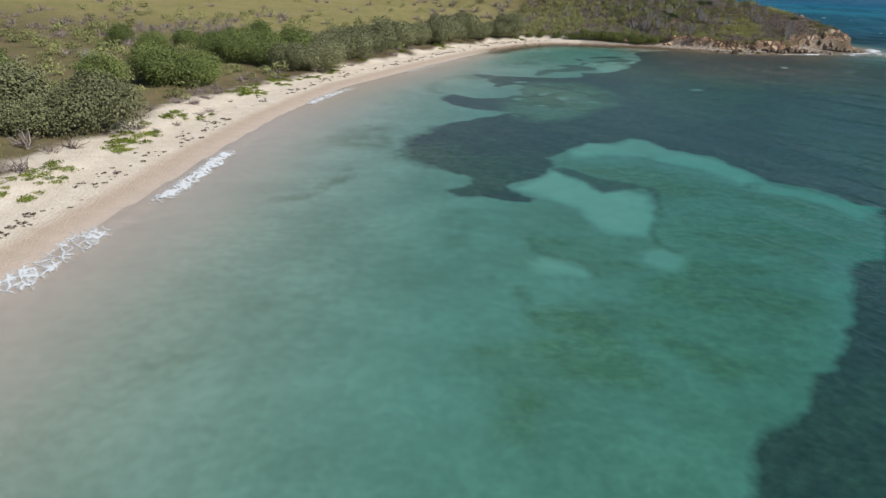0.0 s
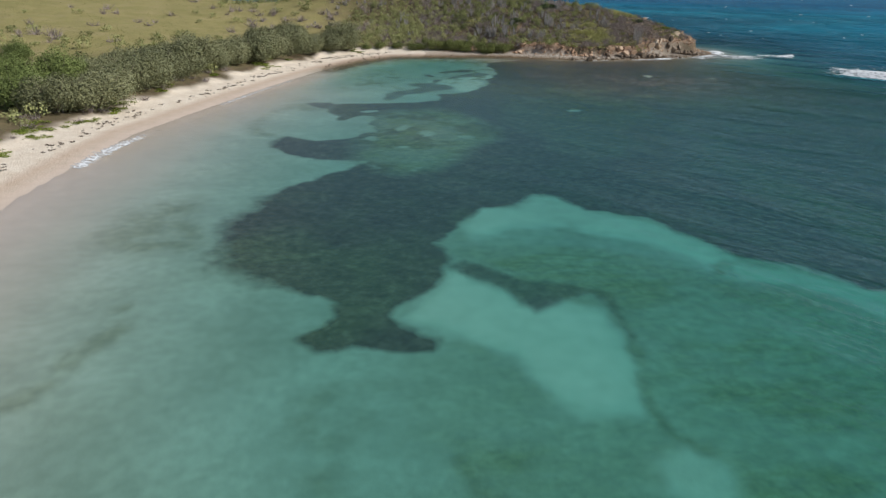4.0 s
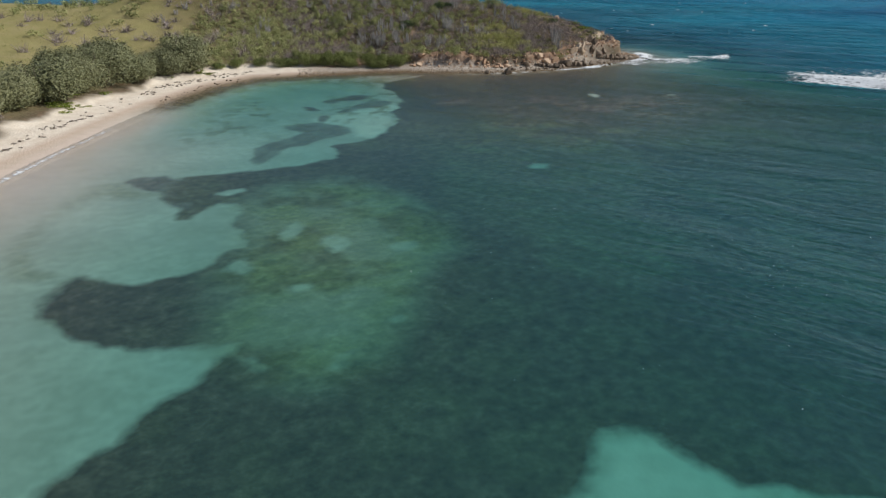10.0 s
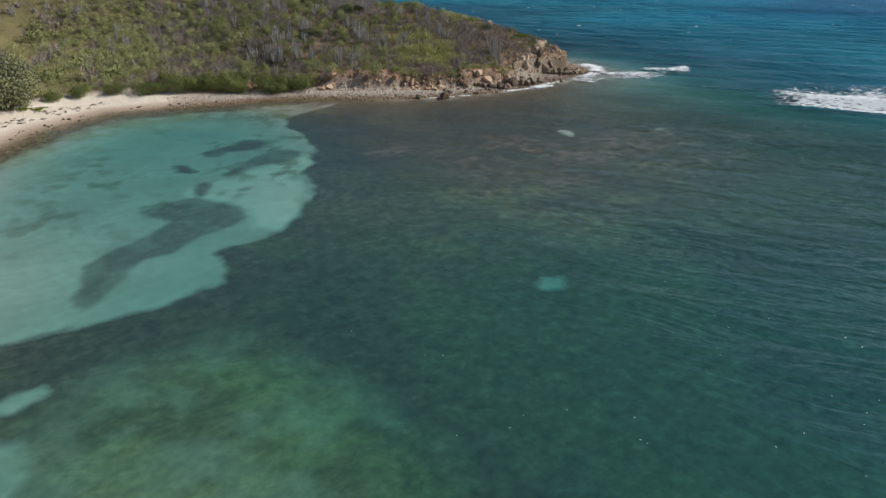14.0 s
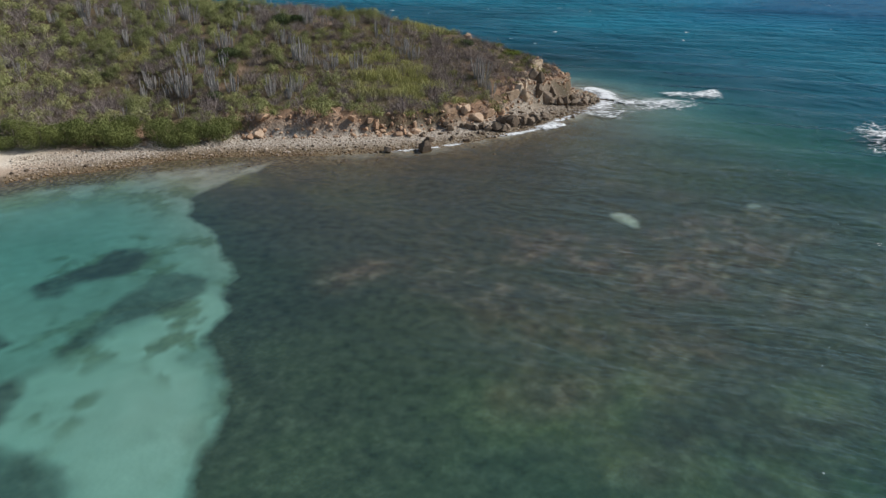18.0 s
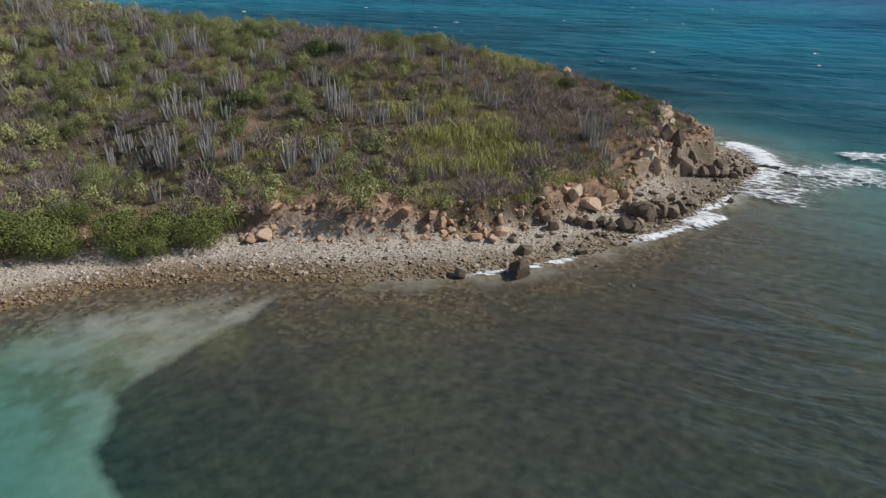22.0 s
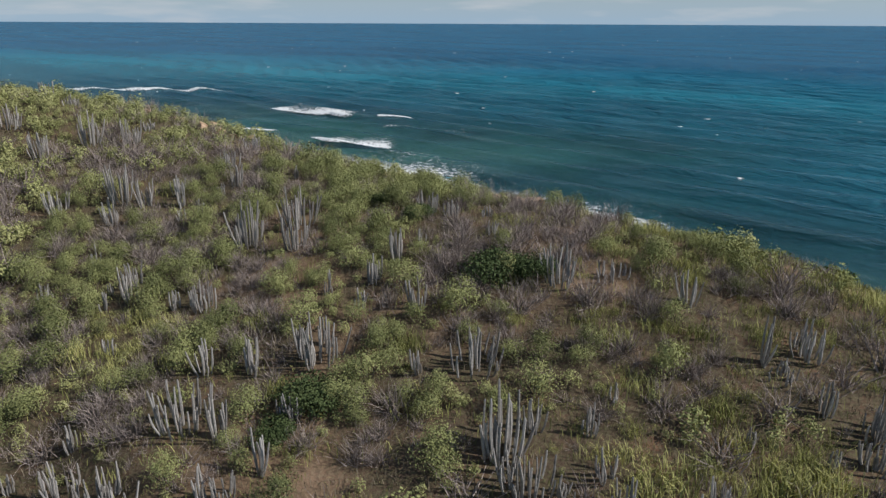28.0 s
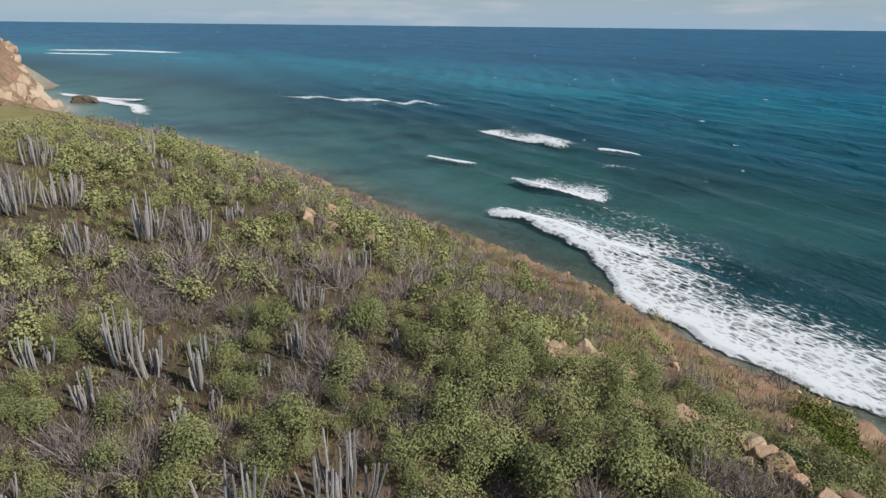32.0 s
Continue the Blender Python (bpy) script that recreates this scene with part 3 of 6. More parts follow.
def land_cover(x, y, d):
    """Shares of dry sand, cobbles, bare tan rock, meadow on the land."""
    wob = 2.2 * (fbm(x * 0.2, y * 0.2, 51) - 0.5)
    rocky = np.clip(smooth(44, 54, x + wob) * smooth(190, 200, y) + smooth(235, 262, y), 0, 1)
    ocean = np.maximum(smooth(0, 26, (x - 95) * 0.86 + (y - 214) * 0.5), smooth(282, 300, y))
    sand = (1 - rocky) * smooth(12.5, 9.5, d + 2.5 * wob - 4.5 * smooth(135, 105, y))
    cobble = rocky * (1 - ocean) * smooth(7.2, 5.6, d + wob)
    cobble = np.maximum(cobble, rocky * ocean * smooth(3.4, 2.2, d + 0.5 * wob))
    bare = rocky * smooth(5.2, 6.4, d + 0.6 * wob) * smooth(12, 8.5, d + 2.4 * wob) * smooth(0.34, 0.5, fbm(x * 0.22, y * 0.22, 53))
    bare = np.maximum(bare, smooth(0.60, 0.68, fbm(x * 0.12, y * 0.12, 55)) * smooth(60, 75, x) * 0.4)
    bare = np.maximum(bare, 0.9 * ocean * smooth(224, 234, y) * smooth(3, 5, d) * smooth(27, 12, d + 4 * wob) * smooth(0.43, 0.58, fbm(x * 0.2, y * 0.2, 57)))
    face = outline_distance(x, y, CLIFF)
    bare = np.maximum(bare, smooth(-14, -2, face) * smooth(13, 9, face + 6 * wob))
    meadow = smooth(52, 2, x - 0.12 * (y - 240) + 12 * wob + 16 * (fbm(x * 0.06, y * 0.06, 58) - 0.5)) * (1 - sand) * smooth(10, 22, d)
    meadow = meadow * (1 - 0.62 * smooth(222, 178, y + 0.25 * (x + 70)) * smooth(-22, -40, x))
    return sand, cobble, np.clip(bare, 0, 1), meadow


def ground_material():
    m, nt, node, out = material("ground")
    pos = node("NewGeometry").outputs["Position"]
    n1 = node("TexNoise", Vector=pos, Scale=0.6, Detail=6.0, Roughness=0.6).outputs["Fac"]
    n2 = node("TexNoise", Vector=pos, Scale=6.0, Detail=5.0, Roughness=0.65).outputs["Fac"]
    n3 = node("TexNoise", Vector=pos, Scale=0.12, Detail=4.0).outputs["Fac"]
    vor = node("TexVoronoi", Vector=pos, Scale=3.2)
    soil = mix(nt, node, n2, ramp(nt, node, n1, [(0.3, (0.085, 0.056, 0.040)), (0.52, (0.140, 0.092, 0.062)), (0.75, (0.27, 0.13, 0.072))]), (0.065, 0.053, 0.038))
    litter = mix(nt, node, ramp(nt, node, n2, [(0.42, (0, 0, 0)), (0.62, (1, 1, 1))]), soil, ramp(nt, node, n1, [(0.35, (0.098, 0.094, 0.047)), (0.65, (0.165, 0.132, 0.084))]))
    meadow = mix(nt, node, n2, ramp(nt, node, n3, [(0.3, (0.28, 0.25, 0.095)), (0.5, (0.37, 0.31, 0.135)), (0.7, (0.42, 0.34, 0.175))]), (0.20, 0.185, 0.075))
    dry = mix(nt, node, ramp(nt, node, n2, [(0.45, (0, 0, 0)), (0.75, (0.5, 0.5, 0.5))]), ramp(nt, node, n1, [(0.3, (0.66, 0.56, 0.44)), (0.7, (0.78, 0.70, 0.58))]), (0.40, 0.31, 0.22))
    wet = ramp(nt, node, n1, [(0.3, (0.50, 0.385, 0.29)), (0.7, (0.56, 0.44, 0.34))])
    inland = attr(nt, node, "inland")
    sand = mix(nt, node, ramp(nt, node, calc(nt, node, "MULTIPLY", inland, 0.1), [(0.28, (0, 0, 0)), (0.46, (1, 1, 1))]), wet, dry)
    cob = mix(nt, node, 0.55, ramp(nt, node, vor.outputs["Color"], [(0.2, (0.27, 0.225, 0.18)), (0.5, (0.46, 0.40, 0.325)), (0.85, (0.64, 0.585, 0.51))]), (0.42, 0.355, 0.285))
    cob = mix(nt, node, ramp(nt, node, calc(nt, node, "MULTIPLY", inland, 0.34), [(0.25, (0.9, 0.9, 0.9)), (0.95, (0, 0, 0))]), cob, (0.21, 0.15, 0.085))
    rock = mix(nt, node, n2, ramp(nt, node, n1, [(0.3, (0.19, 0.108, 0.066)), (0.5, (0.36, 0.225, 0.14)), (0.7, (0.50, 0.37, 0.26))]), (0.27, 0.175, 0.115))
    c = mix(nt, node, attr(nt, node, "meadow"), litter, meadow)
    c = mix(nt, node, attr(nt, node, "bare"), c, rock)
    c = mix(nt, node, attr(nt, node, "cobble"), c, cob)
    c = mix(nt, node, attr(nt, node, "sand"), c, sand)
    # sea floor
    n4 = node("TexNoise", Vector=pos, Scale=1.1, Detail=6.0, Roughness=0.7).outputs["Fac"]
    n5 = node("TexNoise", Vector=pos, Scale=0.75, Detail=6.0, Roughness=0.62).outputs["Fac"]
    floor_sand = ramp(nt, node, n3, [(0.3, (0.43, 0.405, 0.33)), (0.7, (0.57, 0.535, 0.445))])
    weed = ramp(nt, node, n4, [(0.30, (0.062, 0.044, 0.034)), (0.52, (0.125, 0.082, 0.061)), (0.78, (0.24, 0.160, 0.116))])
    alga = ramp(nt, node, n4, [(0.32, (0.155, 0.152, 0.058)), (0.55, (0.305, 0.278, 0.112)), (0.78, (0.47, 0.43, 0.22))])
    floor_sand = mix(nt, node, ramp(nt, node, n4, [(0.40, (0.34, 0.34, 0.34)), (0.62, (0, 0, 0))]), floor_sand, (0.30, 0.285, 0.215))
    floor_sand = mix(nt, node, attr(nt, node, "clean"), floor_sand, ramp(nt, node, n1, [(0.3, (0.56, 0.54, 0.44)), (0.7, (0.68, 0.65, 0.54))]))
    weed = mix(nt, node, attr(nt, node, "dense"), weed, ramp(nt, node, n4, [(0.3, (0.026, 0.027, 0.019)), (0.7, (0.085, 0.080, 0.056))]))
    weed = mix(nt, node, attr(nt, node, "thick"), floor_sand, weed)
    f = mix(nt, node, attr(nt, node, "thin"), floor_sand, mix(nt, node, 0.5, weed, alga))
    f = mix(nt, node, attr(nt, node, "beds"), f, weed)
    f = mix(nt, node, attr(nt, node, "wash"), f, ramp(nt, node, n1, [(0.3, (0.56, 0.45, 0.37)), (0.7, (0.64, 0.53, 0.44))]))
    ragged = calc(nt, node, "ADD", attr(nt, node, "bare_sand"), calc(nt, node, "MULTIPLY", calc(nt, node, "SUBTRACT", n5, 0.5), calc(nt, node, "MULTIPLY", attr(nt, node, "ragged"), 2.0)))
    f = mix(nt, node, ramp(nt, node, calc(nt, node, "ADD", calc(nt, node, "MULTIPLY", ragged, 0.5), 0.5, True), [(0.28, (0, 0, 0)), (0.66, (1, 1, 1))]), weed, f)
    streak = node("Mapping", Vector=pos, Rotation=(0, 0, radians(25)), Scale=(0.25, 0.9, 0.5))
    n6 = node("TexNoise", Vector=streak.outputs[0], Scale=1.0, Detail=6.0, Roughness=0.65).outputs["Fac"]
    cover = calc(nt, node, "MULTIPLY", attr(nt, node, "algae"), ramp(nt, node, n6, [(0.30, (0.55, 0.55, 0.55)), (0.68, (0.95, 0.95, 0.95))]))
    f = mix(nt, node, calc(nt, node, "MULTIPLY", cover, 1.1, True), f, alga)
    stony = ramp(nt, node, vor.outputs["Color"], [(0.2, (0.070, 0.047, 0.025)), (0.6, (0.140, 0.100, 0.052)), (0.9, (0.26, 0.195, 0.115))])
    f = mix(nt, node, attr(nt, node, "stony"), f, stony)
    reef = ramp(nt, node, n5, [(0.36, (0.040, 0.036, 0.027)), (0.52, (0.110, 0.097, 0.068)), (0.70, (0.29, 0.245, 0.170))])
    f = mix(nt, node, attr(nt, node, "coral"), f, reef)
    c = mix(nt, node, attr(nt, node, "under"), c, f)
    b = mix(nt, node, 0.5, n2, vor.outputs["Distance"])
    p = finish(nt, node, out, c, 0.92, b, 0.5, 0.25, 0.1)
    relief = p.inputs["Normal"].links[0].from_node
    nt.links.new(calc(nt, node, "SUBTRACT", 0.5, calc(nt, node, "MULTIPLY", attr(nt, node, "under"), 0.42)), relief.inputs["Strength"])
    return m


def build_ground():
    xs = np.unique(np.r_[spread(-75, 140, 0.8, -4700, 4700), np.arange(-150, -76, 2.5), np.arange(-6, 58, 0.5)].round(3))
    ys = np.unique(np.r_[spread(15, 345, 0.8, -4700, 4700), np.arange(347, 490, 2.5), np.arange(28, 224, 0.5)].round(3))
    x, y, faces = grid(xs, ys)
    z, d = ground(x, y)
    sandy, thin, green, thick, beds, clean, ragged = np.zeros((7, x.size))
    wet = d < 1.0
    for whole, some in zip((sandy, thin, green, thick, beds, clean, ragged), sea_floor(x[wet], y[wet], d[wet])):
        whole[wet] = some
    sand, cobble, bare, meadow = land_cover(x, y, d)
    under = smooth(0.35, -0.1, z)
    coral = coral_cover(x, y)
    shore_stones = np.maximum(smooth(36, 50, x) * smooth(17, 1, -d), smooth(4, 20, x) * smooth(8, 2, -d)) * smooth(188, 200, y) * (0.35 + 0.65 * smooth(0.38, 0.58, fbm(x * 0.6, y * 0.6, 27)))
    dark = thick * smooth(0.9, -0.9, sandy)
    z = np.where(d < 0, z + 0.35 * dark * smooth(0, 6, -d) * (fbm(x * 0.5, y * 0.5, 61) - 0.3) + 0.25 * shore_stones * (fbm(x * 0.9, y * 0.9, 62) - 0.45), z)
    z = lifted(np.where(d < -2, np.minimum(z + 1.7 * coral * fbm(x * 0.8, y * 0.8, 67) + 0.3 * clean, np.minimum(z, -0.6)), z))
    shallow = np.maximum(smooth(2, 20, -d), smooth(40, 56, x) * smooth(0.5, 4, -d))
    me = mesh_from("ground", np.stack([x, y, z], 1), faces, [MAT["ground"]], True,
                   {"bare_sand": sandy, "thin": thin * shallow, "beds": beds, "ragged": ragged, "thick": thick * shallow, "algae": green, "sand": sand, "cobble": cobble, "bare": bare, "meadow": meadow,
                    "under": under, "dense": 0.85 * smooth(142, 168, y + 14 * (fbm(x * 0.15, y * 0.15, 69) - 0.5)) * smooth(46, 56, x), "wash": 0.85 * smooth(15, 3, -d + 4 * (fbm(x * 0.1, y * 0.1, 68) - 0.5)) * smooth(46, 34, x) * (1 - 0.85 * smooth(178, 198, y)), "clean": clean, "inland": np.maximum(d, 0), "stony": np.clip(0.8 * shore_stones + 0.7 * smooth(6.0, 2.5, -d + 3 * (fbm(x * 0.3, y * 0.3, 60) - 0.5)) * smooth(188, 200, y) * smooth(4, 20, x) * smooth(80, 70, x), 0, 0.95), "coral": 0.75 * coral})
    return tagged(new("ground", me), "dry scrub hillside, pale sand beach and sandy sea floor", "ground", kind="structure")


# ---- water ----
def swell(x, y, d):
    """Height of the sea surface: low in the bay, longer waves outside."""
    out = (0.16 * smooth(36, 80, x - 0.2 * (y - 120)) + 0.84 * smooth(70, 135, x + 0.3 * (y - 190))) * smooth(0, 25, -d)
    u = (x * 0.86 + y * 0.51) + 5 * (fbm(x * 0.02, y * 0.02, 71) - 0.5) * 3
    a = np.sin(u * 2 * math.pi / 13.0 + 4 * fbm(x * 0.015, y * 0.015, 72))
    a = 2 * (0.5 + 0.5 * a) ** 1.7 - 0.9
    b = np.sin((x * 0.74 + y * 0.67) * 2 * math.pi / 7.3 + 5 * fbm(x * 0.03, y * 0.03, 73))
    near = smooth(900, 250, np.hypot(x - 80, y - 240))
    return (0.02 + near * out * 0.55) * a + (0.015 + near * out * 0.20) * b


def water_material():
    m, nt, node, out = material("sea_water")
    pos = node("NewGeometry").outputs["Position"]
    depth = attr(nt, node, "depth")

    def kept(rate):
        return calc(nt, node, "POWER", 2.718, calc(nt, node, "MULTIPLY", depth, -rate))
    offshore = attr(nt, node, "offshore")

    def column(rates):
        comb = node("CombineColor")
        for k, rate in enumerate(rates):
            nt.links.new(kept(rate), comb.inputs[k])
        return comb.outputs[0]
    clear = node("BsdfTransparent")
    nt.links.new(mix(nt, node, offshore, column((0.275, 0.056, 0.068)), column((0.36, 0.135, 0.082))), clear.inputs[0])
    murk = calc(nt, node, "MULTIPLY", depth, calc(nt, node, "ADD", -0.058, calc(nt, node, "MULTIPLY", offshore, -0.05)))
    deep = calc(nt, node, "SUBTRACT", 1.0, calc(nt, node, "POWER", 2.718, murk))
    blue = ramp(nt, node, calc(nt, node, "MULTIPLY", depth, 0.05, True), [(0.0, (0.046, 0.180, 0.165)), (0.17, (0.034, 0.135, 0.152)), (0.27, (0.036, 0.225, 0.305)), (0.45, (0.030, 0.330, 0.445)), (0.7, (0.012, 0.205, 0.325)), (1.0, (0.008, 0.120, 0.228))])
    turned = node("Mapping", Vector=pos, Rotation=(0, 0, radians(60))).outputs[0]      # x along the crests
    big = node("Mapping", Vector=turned, Scale=(0.006, 0.022, 0.02))
    patch = node("TexNoise", Vector=big.outputs[0], Scale=1.0, Detail=5.0).outputs["Fac"]
    blue = mix(nt, node, ramp(nt, node, patch, [(0.42, (0, 0, 0)), (0.62, (0.34, 0.34, 0.34))]), blue, (0.004, 0.045, 0.090))
    r1 = node("Mapping", Vector=turned, Scale=(0.07, 0.24, 0.3))
    w1 = node("TexNoise", Vector=r1.outputs[0], Scale=1.0, Detail=5.0, Roughness=0.6, Distortion=0.7).outputs["Fac"]
    r2 = node("Mapping", Vector=turned, Rotation=(0, 0, radians(-14)), Scale=(0.6, 1.7, 1.0))
    w2 = node("TexNoise", Vector=r2.outputs[0], Scale=1.0, Detail=3.0).outputs["Fac"]
    choppy = attr(nt, node, "chop")
    h = calc(nt, node, "ADD", calc(nt, node, "MULTIPLY", w1, 1.0), calc(nt, node, "MULTIPLY", w2, 0.16))
    bump = node("Bump", Height=h, Distance=2.8)
    nt.links.new(choppy, bump.inputs["Strength"])
    lump = node("Bump", Height=h, Distance=3.8)
    nt.links.new(calc(nt, node, "MULTIPLY", choppy, 1.0, True), lump.inputs["Strength"])
    body = node("BsdfDiffuse", Color=blue, Normal=lump.outputs[0])
    inner = node("MixShader")
    nt.links.new(deep, inner.inputs[0])
    nt.links.new(clear.outputs[0], inner.inputs[1])
    nt.links.new(body.outputs[0], inner.inputs[2])
    gloss = node("BsdfGlossy", Roughness=0.20, Normal=bump.outputs[0])
    gloss.inputs["Color"].default_value = (0.97, 0.985, 1.0, 1)
    fres = node("Fresnel", IOR=1.33, Normal=bump.outputs[0])
    share = calc(nt, node, "DIVIDE", fres.outputs[0], calc(nt, node, "ADD", 1.0, calc(nt, node, "MULTIPLY", fres.outputs[0], calc(nt, node, "ADD", 0.35, calc(nt, node, "MULTIPLY", fres.outputs[0], 3.0)))))
    mixer = node("MixShader")
    nt.links.new(share, mixer.inputs[0])
    nt.links.new(inner.outputs[0], mixer.inputs[1])
    nt.links.new(gloss.outputs[0], mixer.inputs[2])
    nt.links.new(mixer.outputs[0], out.inputs["Surface"])
    return m


def build_water():
    xs = spread(-50, 330, 1.3, -4700, 4700)
    ys = spread(10, 520, 1.3, -4700, 4700)
    x, y, faces = grid(xs, ys)
    gz, d = ground(x, y)
    inland = d[faces].min(1) > 6.0
    faces = faces[~inland]
    depth = np.maximum(-gz - 1.7 * coral_cover(x, y) * fbm(x * 0.8, y * 0.8, 67) - 0.3 * bright_cover(x, y), 0.02)
    outside = np.maximum(smooth(26, 88, x - 0.25 * (y - 100)), smooth(100, 150, x + 0.5 * (y - 200)))
    chop = 0.04 + 0.66 * outside
    z = np.maximum(swell(x, y, d) * smooth(0, 8, -d), np.where(d < 0, -0.6 * APPARENT * depth, -9))
    z = np.minimum(z, 0.6)
    me = mesh_from("water", np.stack([x, y, z], 1), faces, [MAT["water"]], True, {"depth": depth, "chop": chop, "offshore": np.maximum(smooth(95, 160, x + 0.25 * (y - 200)), smooth(235, 262, y)) * (1 - 0.45 * smooth(305, 340, y) * smooth(95, 40, -d))})
    return tagged(new("water", me), "clear turquoise bay and dark blue open sea with small waves", "sea", kind="structure")


MAT = {}
MAT["ground"] = ground_material()
MAT["water"] = water_material()
build_ground()
build_water()


# ---- plants and stones: materials ----
def leaf_material(name, stops, rough=0.7, spec=0.15):
    m, nt, node, out = material(name)
    geo = node("NewGeometry")
    info = node("ObjectInfo")
    tint = calc(nt, node, "ADD", attr(nt, node, "tint"), calc(nt, node, "MULTIPLY", info.outputs["Random"], 0.35))
    each = calc(nt, node, "MULTIPLY", geo.outputs["Random Per Island"], 0.18)
    n = node("TexNoise", Vector=geo.outputs["Position"], Scale=0.8, Detail=3.0).outputs["Fac"]
    f = calc(nt, node, "ADD", calc(nt, node, "MULTIPLY", tint, 0.45), calc(nt, node, "ADD", calc(nt, node, "MULTIPLY", each, 0.5), calc(nt, node, "MULTIPLY", n, 0.25)))
    finish(nt, node, out, ramp(nt, node, f, stops), rough, None, spec=spec)
    return m


def wood_material(name, a, b, scale=6.0):
    m, nt, node, out = material(name)
    geo = node("NewGeometry")
    n = node("TexNoise", Vector=geo.outputs["Position"], Scale=scale, Detail=5.0).outputs["Fac"]
    f = calc(nt, node, "ADD", calc(nt, node, "MULTIPLY", n, 0.6), calc(nt, node, "MULTIPLY", geo.outputs["Random Per Island"], 0.4))
    finish(nt, node, out, ramp(nt, node, f, [(0.3, a), (0.7, b)]), 0.9, n, 0.3, 0.03, 0.1)
    return m


def stone_material(name, stops, low=None, scale=2.5):
    m, nt, node, out = material(name)
    geo, info = node("NewGeometry"), node("ObjectInfo")
    n1 = node("TexNoise", Vector=geo.outputs["Position"], Scale=scale, Detail=6.0, Roughness=0.65).outputs["Fac"]
    n2 = node("TexNoise", Vector=geo.outputs["Position"], Scale=scale * 7, Detail=4.0).outputs["Fac"]
    f = calc(nt, node, "ADD", calc(nt, node, "MULTIPLY", n1, 0.6), calc(nt, node, "ADD", calc(nt, node, "MULTIPLY", info.outputs["Random"], 0.3), calc(nt, node, "MULTIPLY", geo.outputs["Random Per Island"], 0.35)))
    c = ramp(nt, node, f, stops)
    c = mix(nt, node, ramp(nt, node, n2, [(0.5, (0, 0, 0)), (0.75, (0.5, 0.5, 0.5))]), c, stops[0][1])
    if low:
        z = node("SeparateXYZ", Vector=geo.outputs["Position"]).outputs["Z"]
        wet = ramp(nt, node, calc(nt, node, "ADD", z, calc(nt, node, "MULTIPLY", n1, 0.6)), [(low * 0.55, (1, 1, 1)), (low, (0, 0, 0))])
        c = mix(nt, node, wet, c, (0.19, 0.125, 0.065))
    finish(nt, node, out, c, 0.85, n2, 0.5, 0.06, 0.2)
    return m


def cactus_material():
    m, nt, node, out = material("cactus_skin")
    geo, info = node("NewGeometry"), node("ObjectInfo")
    n = node("TexNoise", Vector=geo.outputs["Position"], Scale=9.0, Detail=4.0).outputs["Fac"]
    f = calc(nt, node, "ADD", calc(nt, node, "MULTIPLY", n, 0.7), calc(nt, node, "MULTIPLY", info.outputs["Random"], 0.45))
    finish(nt, node, out, ramp(nt, node, f, [(0.25, (0.15, 0.138, 0.127)), (0.55, (0.30, 0.280, 0.262)), (0.85, (0.47, 0.44, 0.41))]), 0.7, n, 0.3, 0.02, 0.2)
    return m


MAT["sea_grape"] = leaf_material("sea_grape_leaves", [(0.25, (0.100, 0.104, 0.050)), (0.45, (0.190, 0.196, 0.094)), (0.70, (0.285, 0.278, 0.142)), (0.95, (0.37, 0.335, 0.195))], 0.5, 0.3)
MAT["green_leaf"] = leaf_material("green_leaves", [(0.25, (0.095, 0.125, 0.040)), (0.5, (0.175, 0.215, 0.066)), (0.78, (0.265, 0.300, 0.098)), (0.95, (0.34, 0.36, 0.135))])
MAT["hedge_leaf"] = leaf_material("hedge_leaves", [(0.25, (0.085, 0.105, 0.034)), (0.5, (0.190, 0.212, 0.064)), (0.75, (0.285, 0.298, 0.098)), (0.95, (0.34, 0.34, 0.13))])
MAT["scrub_leaf"] = leaf_material("scrub_leaves", [(0.16, (0.120, 0.132, 0.058)), (0.38, (0.265, 0.280, 0.115)), (0.60, (0.345, 0.350, 0.150)), (0.88, (0.385, 0.375, 0.175))], 0.85, 0.05)
MAT["dark_leaf"] = leaf_material("dark_scrub_leaves", [(0.25, (0.058, 0.084, 0.031)), (0.55, (0.125, 0.154, 0.061)), (0.85, (0.250, 0.262, 0.111))])
MAT["mat_leaf"] = leaf_material("low_mat_leaves", [(0.25, (0.105, 0.133, 0.021)), (0.55, (0.188, 0.231, 0.039)), (0.85, (0.315, 0.336, 0.084))])
MAT["grass"] = leaf_material("grass_blades", [(0.22, (0.100, 0.105, 0.036)), (0.5, (0.27, 0.275, 0.090)), (0.8, (0.47, 0.45, 0.175))])
MAT["straw"] = leaf_material("straw", [(0.22, (0.085, 0.068, 0.048)), (0.5, (0.200, 0.162, 0.115)), (0.8, (0.37, 0.31, 0.22))])
MAT["dry_twig"] = wood_material("dry_twigs", (0.155, 0.125, 0.115), (0.43, 0.360, 0.325), 3.0)
MAT["bark"] = wood_material("bark", (0.09, 0.07, 0.05), (0.24, 0.20, 0.155))
MAT["cactus"] = cactus_material()
MAT["tan_stone"] = stone_material("tan_stone", [(0.25, (0.15, 0.088, 0.055)), (0.5, (0.32, 0.195, 0.122)), (0.75, (0.47, 0.315, 0.205)), (0.95, (0.58, 0.44, 0.32))])
MAT["cliff_stone"] = stone_material("cliff_stone", [(0.25, (0.23, 0.148, 0.092)), (0.5, (0.40, 0.280, 0.182)), (0.75, (0.51, 0.390, 0.272)), (0.95, (0.58, 0.48, 0.37))])
